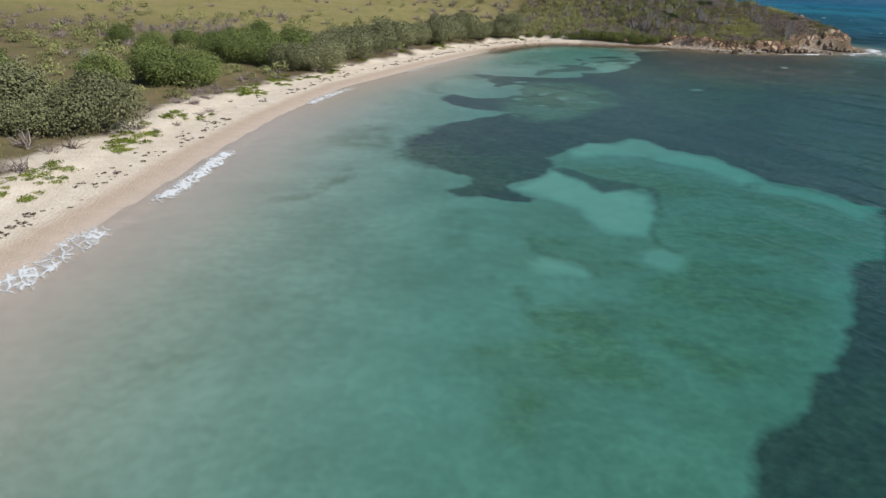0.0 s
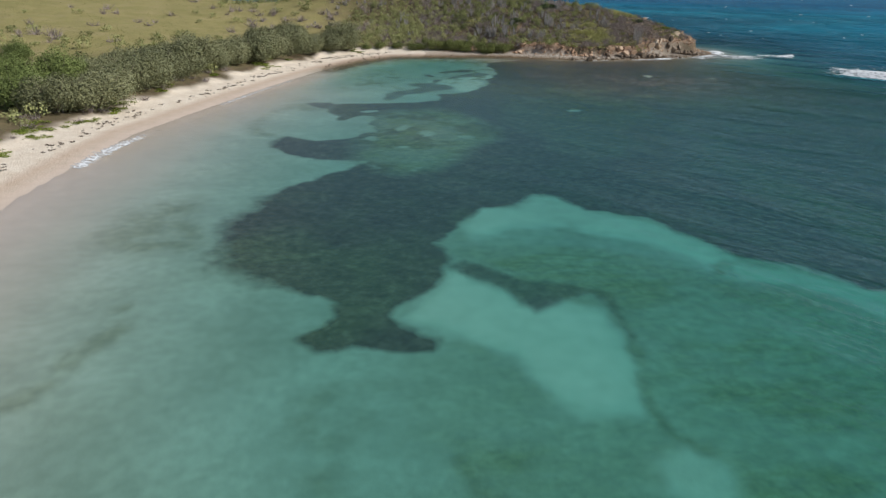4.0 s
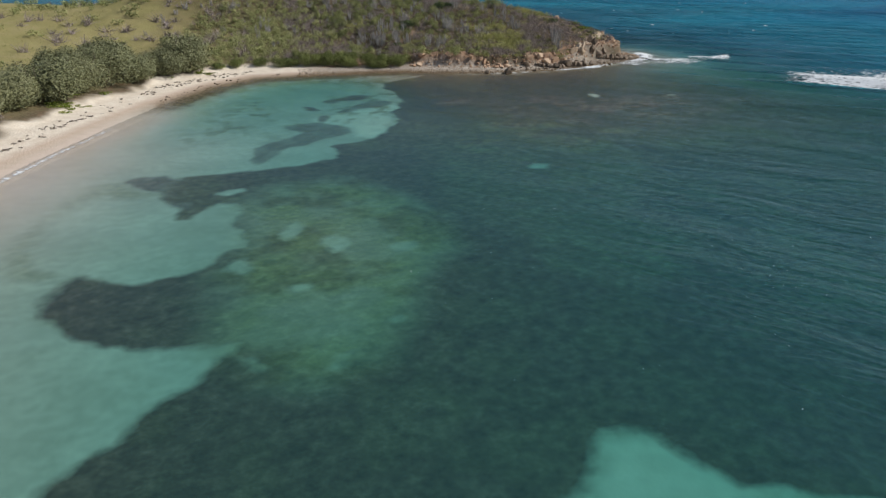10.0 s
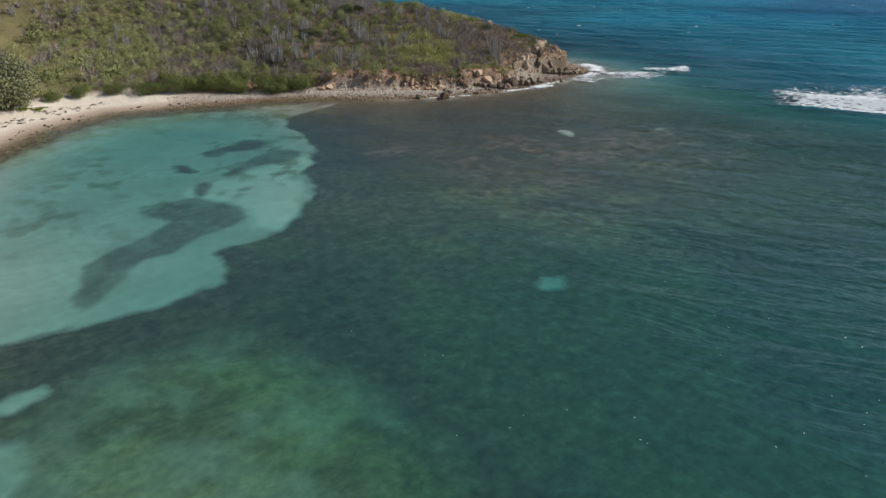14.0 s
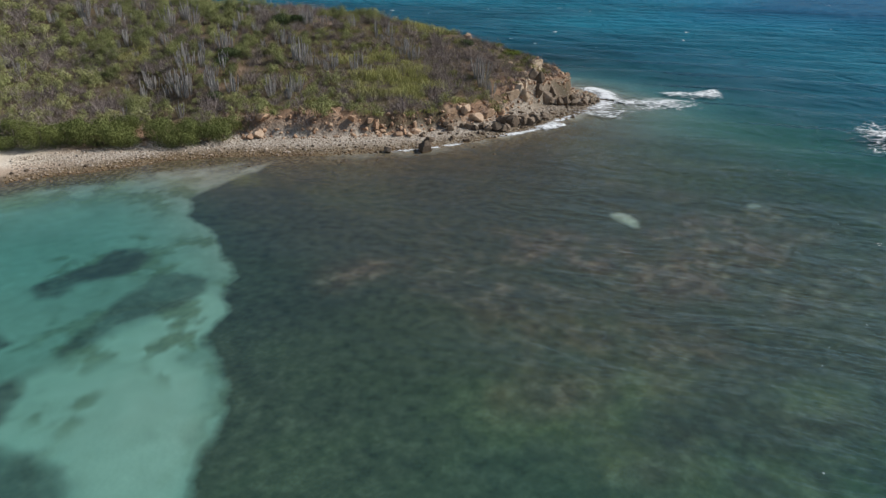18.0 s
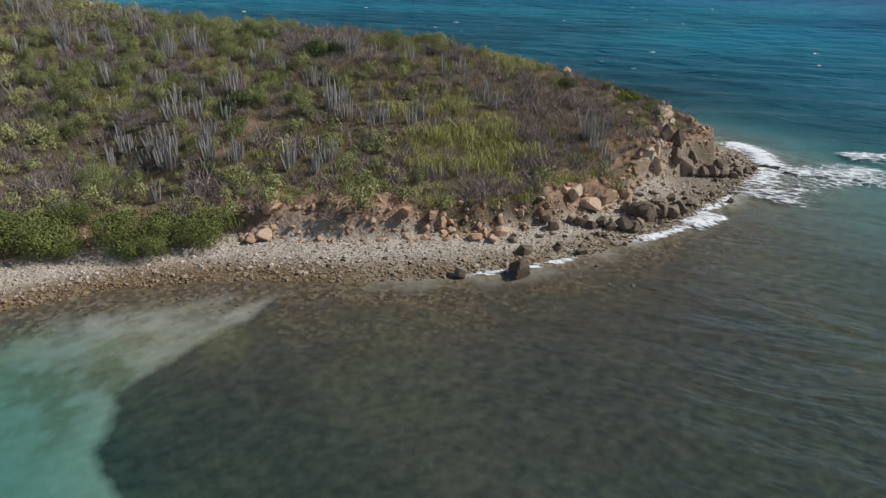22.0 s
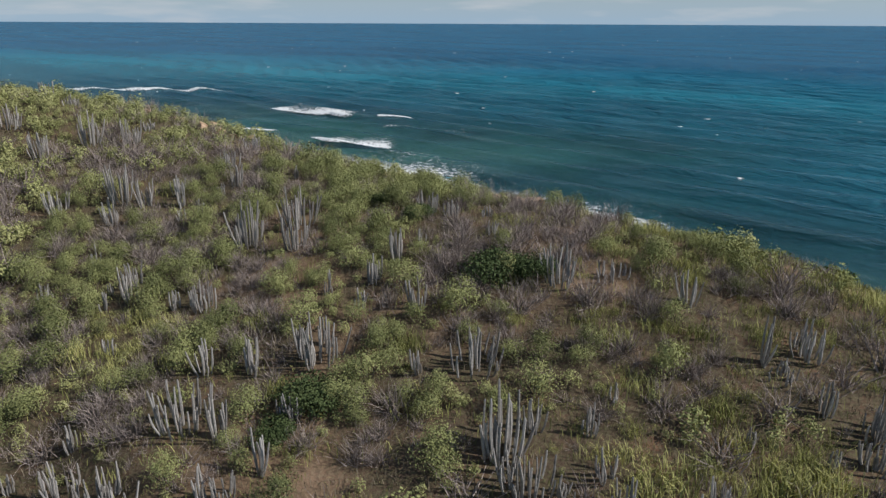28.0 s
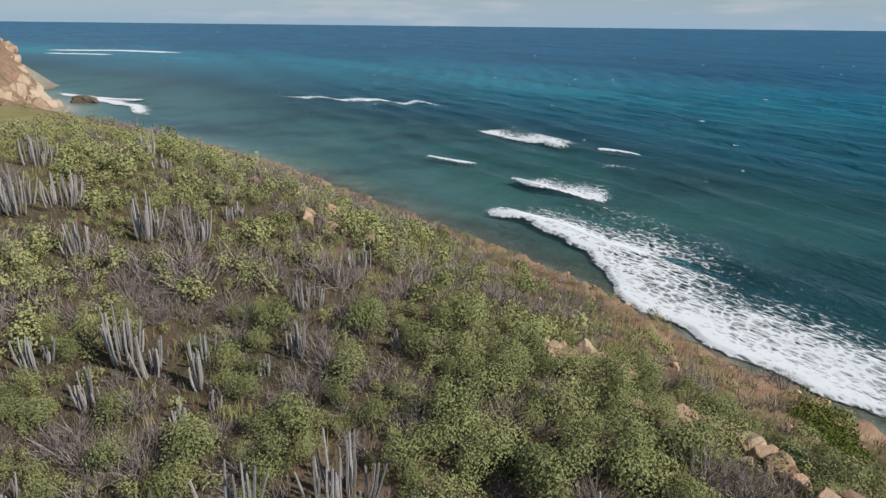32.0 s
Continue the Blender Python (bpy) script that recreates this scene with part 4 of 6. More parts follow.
MAT["dark_stone"] = stone_material("dark_stone", [(0.25, (0.042, 0.033, 0.025)), (0.5, (0.098, 0.073, 0.052)), (0.75, (0.185, 0.138, 0.098)), (0.95, (0.30, 0.235, 0.175))], 0.5)
MAT["cobble"] = stone_material("cobble_stone", [(0.25, (0.20, 0.150, 0.105)), (0.5, (0.42, 0.345, 0.270)), (0.75, (0.60, 0.53, 0.45)), (0.95, (0.78, 0.74, 0.68))], 0.62, 4.0)
MAT["wrack"] = wood_material("dry_seaweed", (0.045, 0.032, 0.022), (0.17, 0.13, 0.10))


# ---- plant and stone shapes ----
def lobes_for(r, width, height, count):
    out = []
    for k in range(count):
        a, q = r.uniform(0, 2 * math.pi), math.sqrt(r.uniform(0, 1)) * (0 if k == 0 else 0.62)
        s = r.uniform(0.36, 0.56) * (1.25 if k == 0 else 1)
        top = height * (1 - 0.35 * q) * r.uniform(0.75, 1.0)
        rz = max(0.30 * height, s * height * 0.75)
        out.append((q * width * 0.5 * math.cos(a), q * width * 0.5 * math.sin(a), max(top - rz, 0.35 * height), s * width * 0.5, rz))
    return out


def leaf_cloud(seed, width, height, lobes, count, leaf, flat=0.35, loose=0.95):
    """Verts and quads of a crown made of many single leaves on lobes."""
    r = np.random.default_rng(seed)
    lob = np.array(lobes_for(r, width, height, lobes))
    which = r.integers(0, len(lob), count)
    dirs = r.normal(size=(count, 3))
    dirs[:, 2] = dirs[:, 2] * 0.9 + 0.25
    dirs /= np.linalg.norm(dirs, axis=1)[:, None]
    L = lob[which]
    rad = r.uniform(0.40, 1.12, count) ** 0.6
    c = L[:, :3] + dirs * np.stack([L[:, 3], L[:, 3], L[:, 4]], 1) * rad[:, None]
    c[:, 2] = np.maximum(c[:, 2], 0.05 * height + leaf * 0.4 * r.uniform(0, 1, count))
    n = dirs + r.normal(size=(count, 3)) * loose + np.array([0, 0, flat])
    n /= np.linalg.norm(n, axis=1)[:, None]
    t = np.cross(n, r.normal(size=(count, 3)))
    t /= np.linalg.norm(t, axis=1)[:, None]
    b = np.cross(n, t)
    s = leaf * r.uniform(0.65, 1.3, count)[:, None]
    quad = np.stack([c - t * s * 0.5, c + b * s * 0.42 - n * s * 0.12, c + t * s * 0.55, c - b * s * 0.42 - n * s * 0.12], 1)
    return quad.reshape(-1, 3), np.arange(4 * count).reshape(-1, 4)


def twig_cloud(seed, width, height, count, thick=0.02):
    """Verts and quads of a leafless shrub: bent twigs from the foot."""
    r = np.random.default_rng(seed)
    verts, faces = [], []
    for k in range(count):
        a, lean = r.uniform(0, 2 * math.pi), r.uniform(0.15, 1.15)
        ln = height * r.uniform(0.6, 1.1)
        p = np.array([0.12 * width * r.normal(), 0.12 * width * r.normal(), 0.0])
        d = np.array([math.cos(a) * math.sin(lean), math.sin(a) * math.sin(lean), math.cos(lean)])
        side = np.cross(d, r.normal(size=3))
        side /= np.linalg.norm(side)
        w = thick * r.uniform(0.7, 1.5)
        base = len(verts)
        for j in range(4):
            ww = w * (1 - 0.28 * j)
            verts += [p - side * ww, p + side * ww]
            d = d + r.normal(size=3) * 0.28
            d /= np.linalg.norm(d)
            p = p + d * ln / 3 * np.array([width / height * 0.8, width / height * 0.8, 1])
        faces += [(base + 2 * j, base + 2 * j + 1, base + 2 * j + 3, base + 2 * j + 2) for j in range(3)]
    return np.array(verts), np.array(faces)


def tuft(seed, height, count, spread_r):
    """Verts and quads of a grass tuft."""
    r = np.random.default_rng(seed)
    a, lean = r.uniform(0, 2 * math.pi, count), r.uniform(0.1, 1.0, count)
    h = height * r.uniform(0.55, 1.1, count)
    foot = np.stack([r.normal(size=count) * spread_r, r.normal(size=count) * spread_r, np.zeros(count)], 1)
    out = np.stack([np.cos(a), np.sin(a), 0 * a], 1)
    side = np.stack([-np.sin(a), np.cos(a), 0 * a], 1) * 0.012
    up = np.array([0, 0, 1.0])
    mid = foot + out * (h * np.sin(lean) * 0.4)[:, None] + up * (h * 0.6)[:, None]
    tip = foot + out * (h * np.sin(lean))[:, None] + up * (h * np.cos(lean * 0.8))[:, None]
    quad = np.stack([foot - side, foot + side, mid + side * 0.8, mid - side * 0.8], 1)
    quad2 = np.stack([mid - side * 0.8, mid + side * 0.8, tip + side * 0.15, tip - side * 0.15], 1)
    v = np.concatenate([quad.reshape(-1, 3), quad2.reshape(-1, 3)])
    return v, np.arange(len(v)).reshape(-1, 4)


def tube(points, radii, sides=6, close=True):
    """Verts and quads of a tapered tube."""
    pts = np.asarray(points, float)
    verts, faces = [], []
    for k, p in enumerate(pts):
        d = pts[min(k + 1, len(pts) - 1)] - pts[max(k - 1, 0)]
        d /= np.linalg.norm(d) + 1e-9
        s = np.cross(d, (0.31, 0.95, 0.05))
        s /= np.linalg.norm(s)
        t = np.cross(d, s)
        for j in range(sides):
            a = 2 * math.pi * j / sides
            verts.append(p + radii[k] * (math.cos(a) * s + math.sin(a) * t))
    for k in range(len(pts) - 1):
        for j in range(sides):
            faces.append((k * sides + j, k * sides + (j + 1) % sides, (k + 1) * sides + (j + 1) % sides, (k + 1) * sides + j))
    return np.array(verts), np.array(faces)


def merge(parts):
    verts, faces, n = [], [], 0
    for v, f in parts:
        verts.append(v)
        faces.append(f + n)
        n += len(v)
    return np.concatenate(verts), np.concatenate(faces)


def limbs(seed, height, width, count):
    r = np.random.default_rng(seed)
    parts = []
    for k in range(count):
        a = 2 * math.pi * (k + r.uniform(0, 0.6)) / count
        reach = width * r.uniform(0.22, 0.42)
        p = [(0.1 * math.cos(a), 0.1 * math.sin(a), -0.2)]
        for j in range(1, 5):
            q = j / 4
            p.append((reach * q * math.cos(a + 0.4 * q) + r.normal() * 0.08, reach * q * math.sin(a + 0.4 * q) + r.normal() * 0.08, height * 0.75 * q ** 0.8))
        parts.append(tube(p, [0.13, 0.11, 0.085, 0.06, 0.03], 5))
    return merge(parts)


def ball(level):
    bm = bmesh.new()
    bmesh.ops.create_icosphere(bm, subdivisions=level, radius=1.0)
    v = np.array([q.co[:] for q in bm.verts])
    f = np.array([[q.index for q in face.verts] for face in bm.faces])
    bm.free()
    return v, f


BALLS = {k: ball(k) for k in (1, 2, 3)}
PEBBLE = np.array([(1, 0, 0), (-1, 0, 0), (0, 1, 0), (0, -1, 0), (0, 0, 1), (0, 0, -1)], float), np.array([(0, 2, 4), (2, 1, 4), (1, 3, 4), (3, 0, 4), (2, 0, 5), (1, 2, 5), (3, 1, 5), (0, 3, 5)])


def stone(seed, level=2, cuts=9, depth=0.62, rough=0.05, reach=0.95, boxy=0.0):
    """Verts and triangles of a broken, blocky stone about 2 across."""
    r = np.random.default_rng(seed)
    v, f = BALLS[level]
    v = v / np.abs(v).max(1)[:, None] ** boxy
    turn = np.linalg.qr(r.normal(size=(3, 3)))[0]
    v = (v * r.uniform(0.7, 1.2, 3) * (1 - 0.22 * boxy)) @ turn
    for k in range(cuts):
        n = r.normal(size=3)
        n /= np.linalg.norm(n)
        h = r.uniform(depth, reach)
        over = np.maximum(v @ n - h, 0)
        v -= over[:, None] * n
    for k in range(5):
        w = r.normal(size=3) * (1.5 + 1.3 * k)
        v = v * (1 + 0.9 * rough / (0.6 + 0.4 * k) * np.sin(v @ w * 2 + r.uniform(0, 6.28)))[:, None]
    v += r.normal(size=v.shape) * rough
    return v * r.uniform(0.75, 1.15, 3) * (0.95 / reach), f


def scatter(name, shapes, places, mat, label, category, smooth_shade=False):
    """One object of kind stuff: places are rows of x, y, z, size, height share, turn, tint, shape number."""
    verts, faces, tints, n = [], [], [], 0
    places = np.asarray(places, float)
    for k, (sv, sf) in enumerate(shapes):
        rows = places[places[:, 7].astype(int) % len(shapes) == k]
        if not len(rows):
            continue
        c, s = np.cos(rows[:, 5])[:, None], np.sin(rows[:, 5])[:, None]
        x = (sv[:, 0] * c - sv[:, 1] * s) * rows[:, 3:4] + rows[:, 0:1]
        y = (sv[:, 0] * s + sv[:, 1] * c) * rows[:, 3:4] + rows[:, 1:2]
        z = sv[:, 2] * rows[:, 3:4] * rows[:, 4:5] + rows[:, 2:3]
        verts.append(np.stack([x, y, z], -1).reshape(-1, 3))
        faces.append((sf[None] + (np.arange(len(rows)) * len(sv))[:, None, None]).reshape(-1, sf.shape[1]) + n)
        tints.append(np.repeat(rows[:, 6], len(sv)))
        n += len(verts[-1])
    me = mesh_from(name, np.concatenate(verts), np.concatenate(faces), [mat], smooth_shade, {"tint": np.concatenate(tints)})
    return tagged(new(name, me), label, category, kind="stuff")


def part(name, me, parent, label="", m=None):
    ob = new(name, me)
    ob.parent = parent
    if m is not None:
        ob.matrix_basis = m
    if label:
        ob["label"] = label
    return ob


def height_at(x, y):
    z, _ = ground(np.array([float(x)]), np.array([float(y)]))
    return float(z[0])


def jitter(x0, x1, y0, y1, step, seed):
    r = np.random.default_rng(seed)
    gx, gy = np.meshgrid(np.arange(x0, x1, step), np.arange(y0, y1, step))
    gx, gy = gx.ravel(), gy.ravel()
    return gx + r.uniform(-0.5, 0.5, gx.size) * step, gy + r.uniform(-0.5, 0.5, gx.size) * step, r


# ---- trees along the beach ----
def tree_kind(name, seed, width, height, leaf_mat, leaves, leaf, label):
    top = tagged(new(name), label, "tree", "trees behind the beach")
    top.empty_display_size = 0.3
    v, f = limbs(seed, height, width, 6)
    part("trunk", mesh_from("trunk", v, f, [MAT["bark"]]), top, "grey-brown branching trunk")
    v, f = leaf_cloud(seed, width, height, 15, leaves, leaf, 0.35, 0.6)
    part("crown", mesh_from("crown", v, f, [leaf_mat], False, {"tint": np.full(len(v), 0.45)}), top)
    return top


def plant_trees():
    sea_grape = [tree_kind("sea_grape_tree", 100 + k, 12, 8.6, MAT["sea_grape"], 13000, 0.28, "olive-green sea grape tree with stiff round leaves behind the beach") for k in range(3)]
    green = [tree_kind("green_tree", 120 + k, 11.5, 8.4, MAT["green_leaf"], 13000, 0.27, "bright green broad-crowned tree behind the beach") for k in range(2)]
    used = set()

    def plant(kind, x, y, size, turn, squash=1.0):
        z = height_at(x, y) - 0.1
        m = pose(x, y, z, 0, 0, turn)
        if kind not in used:
            kind.matrix_basis = m
            used.add(kind)
            t = kind
        else:
            t = copy_thing(kind, m)
        t.scale = (size, size, size * squash)
        return t
    for k, (x, y, s) in enumerate([(-51, 82, 1.05), (-44.5, 85.5, 1.0), (-57, 86, 1.0), (-31.5, 143, 1.0), (-27, 147, 0.95), (-25, 155, 1.0), (-22.5, 163, 0.95), (-20.5, 170, 0.9),
                                   (-18, 175, 1.0), (-14.5, 183, 0.95), (-11, 188.5, 1.0), (-7.5, 195, 0.9), (-3, 200.5, 1.0), (1.5, 207.5, 0.9), (6, 213, 0.95), (11.5, 218, 0.95), (16, 223, 0.9), (21, 227, 0.85),
                                   (-17, 193, 0.75), (-26, 172, 0.8), (-9, 203, 0.9), (-1, 213, 0.85), (6, 222, 0.8), (-24, 180, 0.85), (-30, 165, 0.8), (-21, 190, 0.7)]):
        plant(sea_grape[k % 3], x, y, s * (0.82 + 0.09 * (k * 7 % 5)), 67.0 * k, 0.78 + 0.09 * (k * 3 % 4))
    for k, (x, y, s) in enumerate([(-60, 93, 0.95), (-66, 84, 0.9), (-74, 112, 0.8), (-47.5, 118, 1.0), (-53, 124, 0.9), (-43, 121, 0.75), (-50, 150, 0.85), (-43, 146, 0.9), (-39, 152, 0.85), (-36, 145, 0.85), (-45, 158, 0.8), (-34, 158, 0.85), (-52, 171, 0.65), (-50, 190, 0.6), (-79, 170, 0.6), (-61, 164, 0.7), (-66, 158, 0.65), (-43.9, 120, 0.8), (-57, 113, 0.85)]):
        plant(green[k % 2], x, y, s, 83.0 * k, 0.92 + 0.08 * (k % 3))


# ---- hedge of low green bushes at the head of the bay ----
def bush_kind(name, seed, width, height, mat, leaves, leaf, label, group):
    top = tagged(new(name), label, "bush", group)
    v, f = merge([tube([(0.1 * math.cos(a), 0.1 * math.sin(a), -0.1), (0.2 * width * math.cos(a), 0.2 * width * math.sin(a), 0.6 * height)], [0.05, 0.02], 4) for a in (0.3, 1.7, 3.1, 4.6)])
    part("stem", mesh_from("stem", v, f, [MAT["bark"]]), top)
    v, f = leaf_cloud(seed, width, height, 9, leaves, leaf, 0.25, 0.65)
    part("foliage", mesh_from("foliage", v, f, [mat], False, {"tint": np.full(len(v), 0.28)}), top)
    return top


def put(kind, used, x, y, size, turn, sink=0.08, squash=1.0):
    m = pose(x, y, height_at(x, y) - sink, 0, 0, turn)
    if kind in used:
        t = copy_thing(kind, m)
    else:
        kind.matrix_basis = m
        used.add(kind)
        t = kind
    t.scale = (size, size, size * squash)
    return t


def plant_hedges():
    kinds = [bush_kind("green_bush", 140 + k, 6.2, 3.0, MAT["hedge_leaf"], 6500, 0.125, "dense green bush with fine leaves above the cobble shore", "bushes above the shore") for k in range(2)]
    used = set()
    r = np.random.default_rng(5)
    for k, (x, y, s) in enumerate([(27, 229, 0.8), (32, 231.5, 0.7), (38, 231, 0.7), (42, 230.5, 0.8), (45, 229.5, 1.0), (48, 228.5, 1.0), (51, 227, 1.05), (54, 225.6, 1.1), (57, 224.4, 1.0), (60, 223.8, 1.1),
                                   (63, 223, 0.95), (66.2, 221.6, 0.95), (52, 230, 0.9), (58, 228, 0.8), (46, 233, 0.8), (61.5, 221.5, 0.7)]):
        put(kinds[k % 2], used, x + r.uniform(-0.7, 0.7), y + r.uniform(-0.7, 0.7), s * (0.74 + 0.1 * (k * 5 % 4)), 71 * k, 0.08, 0.95 + 0.17 * (k * 7 % 4))
    dark = [bush_kind("dark_green_bush", 150 + k, 4.4, 2.2, MAT["dark_leaf"], 3200, 0.155, "dark green leafy bush among dry scrub", "dark bushes on the hill") for k in range(2)]
    used = set()
    for k, (x, y, s) in enumerate([(88.2, 244.6, 1.0), (90.3, 243.6, 0.8), (76.5, 238.6, 0.85), (74.5, 237.2, 0.6), (69.7, 228.9, 0.55), (96, 262, 0.5), (86, 254.5, 0.6), (84, 259, 0.5), (112, 226, 0.6)]):
        put(dark[k % 2], used, x, y, s, 57 * k)
    mats = [bush_kind("low_green_mat", 160 + k, 5.5, 1.0, MAT["mat_leaf"], 1600, 0.17, "low bright green wind-cut bush at the cliff edge", "wind-cut bushes") for k in range(2)]
    used = set()
    for k, (x, y, s) in enumerate([(122.4, 223.5, 1.0), (120.5, 220.6, 0.85), (122.8, 227.5, 1.0), (121, 231, 0.8), (119, 223, 0.8), (118.5, 227, 0.8), (112, 248, 0.9), (109, 252, 0.9), (114.5, 244.5, 0.8), (106, 256, 0.7), (101.5, 269.5, 0.8), (102.5, 273, 0.9), (100.6, 266, 0.7), (75.5, 301, 0.7), (78, 298.5, 0.8), (50, 306, 0.8), (46, 310, 0.7)]):
        put(mats[k % 2], used, x, y, s, 40 + 13 * k, 0.05)


# ---- cacti ----
# x, y, height and width of each clump
CACTI_NORTH = [(53.9, 292.1, 2, 2.1), (56.9, 288.6, 1.2, 2), (46.5, 288.5, 2.5, 3.2), (52.1, 282.6, 2.3, 3.8), (64.8, 281.8, 1.1, 2.1), (49.1, 281.6, 3.1, 3.4), (60.1, 278.5, 3.1, 2.1), (63.7, 278.3, 2.5, 2), (56.2, 276.9, 2.7, 1.9), (74.9, 276.6, 1.6, 1.8), (79, 275.8, 1.2, 1.8), (72.7, 271.7, 1.6, 2.6), (78.2, 267.5, 1.3, 0.6), (64.1, 267.3, 3.5, 2), (59.2, 267.2, 2, 1.9), (73.2, 266.8, 2.5, 1.2), (68.5, 266.8, 2.1, 1.1), (66.1, 266, 2.5, 1.3), (72, 265.6, 1.3, 0.7), (69, 265, 2.7, 1)]
CACTI_RIDGE = [(63.7, 264.3, 2.2, 1.3), (70.3, 263.3, 1.2, 0.7), (69, 262.6, 1.5, 0.9), (63.2, 258.9, 1.7, 0.7), (77.6, 257.2, 3.1, 2.7), (73.9, 255.9, 3.6, 2.1), (60.6, 255.5, 1.3, 1.2), (87, 255.2, 2.2, 1.4), (66.5, 254.5, 1.8, 0.9), (64.9, 254.2, 0.9, 0.4), (77, 253.9, 2.8, 1.7), (88.4, 253.7, 1.2, 1.4), (90.8, 253.1, 0.9, 1.1), (66.1, 253.1, 2.4, 1.4), (64.7, 252.4, 1.5, 0.6), (69.1, 250.7, 1.3, 1), (85.2, 250.3, 1.4, 0.8), (71, 249.8, 1.9, 2), (90, 249.5, 1, 1.5), (83.3, 249.1, 2.6, 1)]
CACTI_MIDDLE = [(65.6, 247.8, 1.2, 0.8), (81.2, 247.3, 1.8, 1.4), (78.4, 247.3, 1.6, 0.6), (80, 244.9, 1.4, 0.7), (83.2, 243.5, 2, 1.3), (71.1, 243.4, 2.1, 1.1), (91.6, 242.2, 2.7, 1.9), (73.6, 242.2, 2.2, 1.4), (77, 241.7, 2.7, 3.4), (94.7, 241.5, 1.2, 2.3), (64.6, 241.3, 1.5, 0.9), (61.8, 240.5, 1.1, 0.7), (70.2, 239.7, 2.4, 3.3), (81.9, 238.6, 1.5, 0.8), (64.7, 238.5, 2.1, 2.1), (97.7, 238.1, 2.2, 1.1), (71.8, 238.1, 3.2, 1), (75.3, 238.1, 1.8, 1.3), (84.8, 237.6, 2.3, 2.9), (62.7, 236.9, 2.7, 1)]
CACTI_SLOPE = [(67, 236.6, 2, 2.6), (73.7, 235.3, 2.7, 0.5), (65.4, 235.3, 2, 0.6), (66.5, 234.5, 2.2, 1.9), (67.9, 234.3, 2.8, 1.8), (71.7, 234.3, 2, 2.1), (90.5, 233.4, 1.2, 0.6), (59.1, 233.4, 1.4, 0.7), (86.2, 233.3, 1.7, 1.2), (98.8, 233.3, 2.7, 0.7), (101.3, 232.9, 2, 2.2), (66.9, 232.7, 2.7, 2.7), (84.3, 232.5, 3.6, 2.4), (99.1, 232.2, 0.9, 2.1), (70.5, 232.2, 2.4, 1.7), (88.5, 232.1, 1.7, 0.9), (84.8, 230.6, 2.2, 2.9), (70.2, 230.5, 2.2, 1.7), (88.2, 229.9, 1.6, 0.9), (99.5, 229.7, 2, 0.8)]
CACTI_SOUTH = [(86, 229.6, 1.6, 1.1), (95.2, 229.5, 1, 0.6), (72.3, 229, 2.6, 2.1), (64.7, 228.5, 2.2, 0.8), (88.2, 228.2, 2, 1.1), (101, 228.1, 2.2, 2), (86.8, 227.8, 1.9, 2.2), (97.8, 227.4, 1.3, 0.5), (99.5, 226.8, 1.6, 1.3), (91.9, 226.7, 2.2, 1.2), (90.1, 226.2, 2.4, 1.7), (76.2, 225.5, 3.2, 1.2), (100.2, 225, 2.2, 2.3), (91.9, 225, 1.2, 0.9), (79.8, 225, 2.6, 1.6), (77.6, 223.2, 2.5, 1), (106.5, 216.2, 3.6, 2.9), (104.6, 213.7, 2.2, 1.8), (104.5, 211.6, 2.2, 1.8)]
CACTI = CACTI_NORTH + CACTI_RIDGE + CACTI_MIDDLE + CACTI_SLOPE + CACTI_SOUTH


def stem_mesh(seed):
    r = np.random.default_rng(seed)
    sides, rings = 12, 6
    verts, faces = [], []
    bend = r.uniform(0.1, 0.55)
    a0 = math.pi + r.normal() * 0.7
    for k in range(rings):
        q = k / (rings - 1)
        rad = 0.5 * (0.75 + 0.35 * math.sin(math.pi * min(q * 0.8 + 0.15, 1)))
        if k == rings - 1:
            rad = 0.12
        elif k == rings - 2:
            rad *= 0.82
        zz = q if k < rings - 1 else 1.0
        if k == rings - 2:
            zz = 0.965
        for j in range(sides):
            a = 2 * math.pi * j / sides
            rr = rad * (1.0 if j % 2 else 0.78)
            verts.append((rr * math.cos(a), rr * math.sin(a), zz))
    v = np.array(verts)
    curve = bend * (v[:, 2] - 0.4) ** 2
    v = np.stack([v[:, 0] * 0.15, v[:, 1] * 0.15, v[:, 2]], 1)
    v[:, 0] += curve * math.cos(a0)
    v[:, 1] += curve * math.sin(a0)
    for k in range(rings - 1):
        for j in range(sides):
            faces.append((k * sides + j, k * sides + (j + 1) % sides, (k + 1) * sides + (j + 1) % sides, (k + 1) * sides + j))
    return mesh_from("stem", v, np.array(faces), [MAT["cactus"]], False)


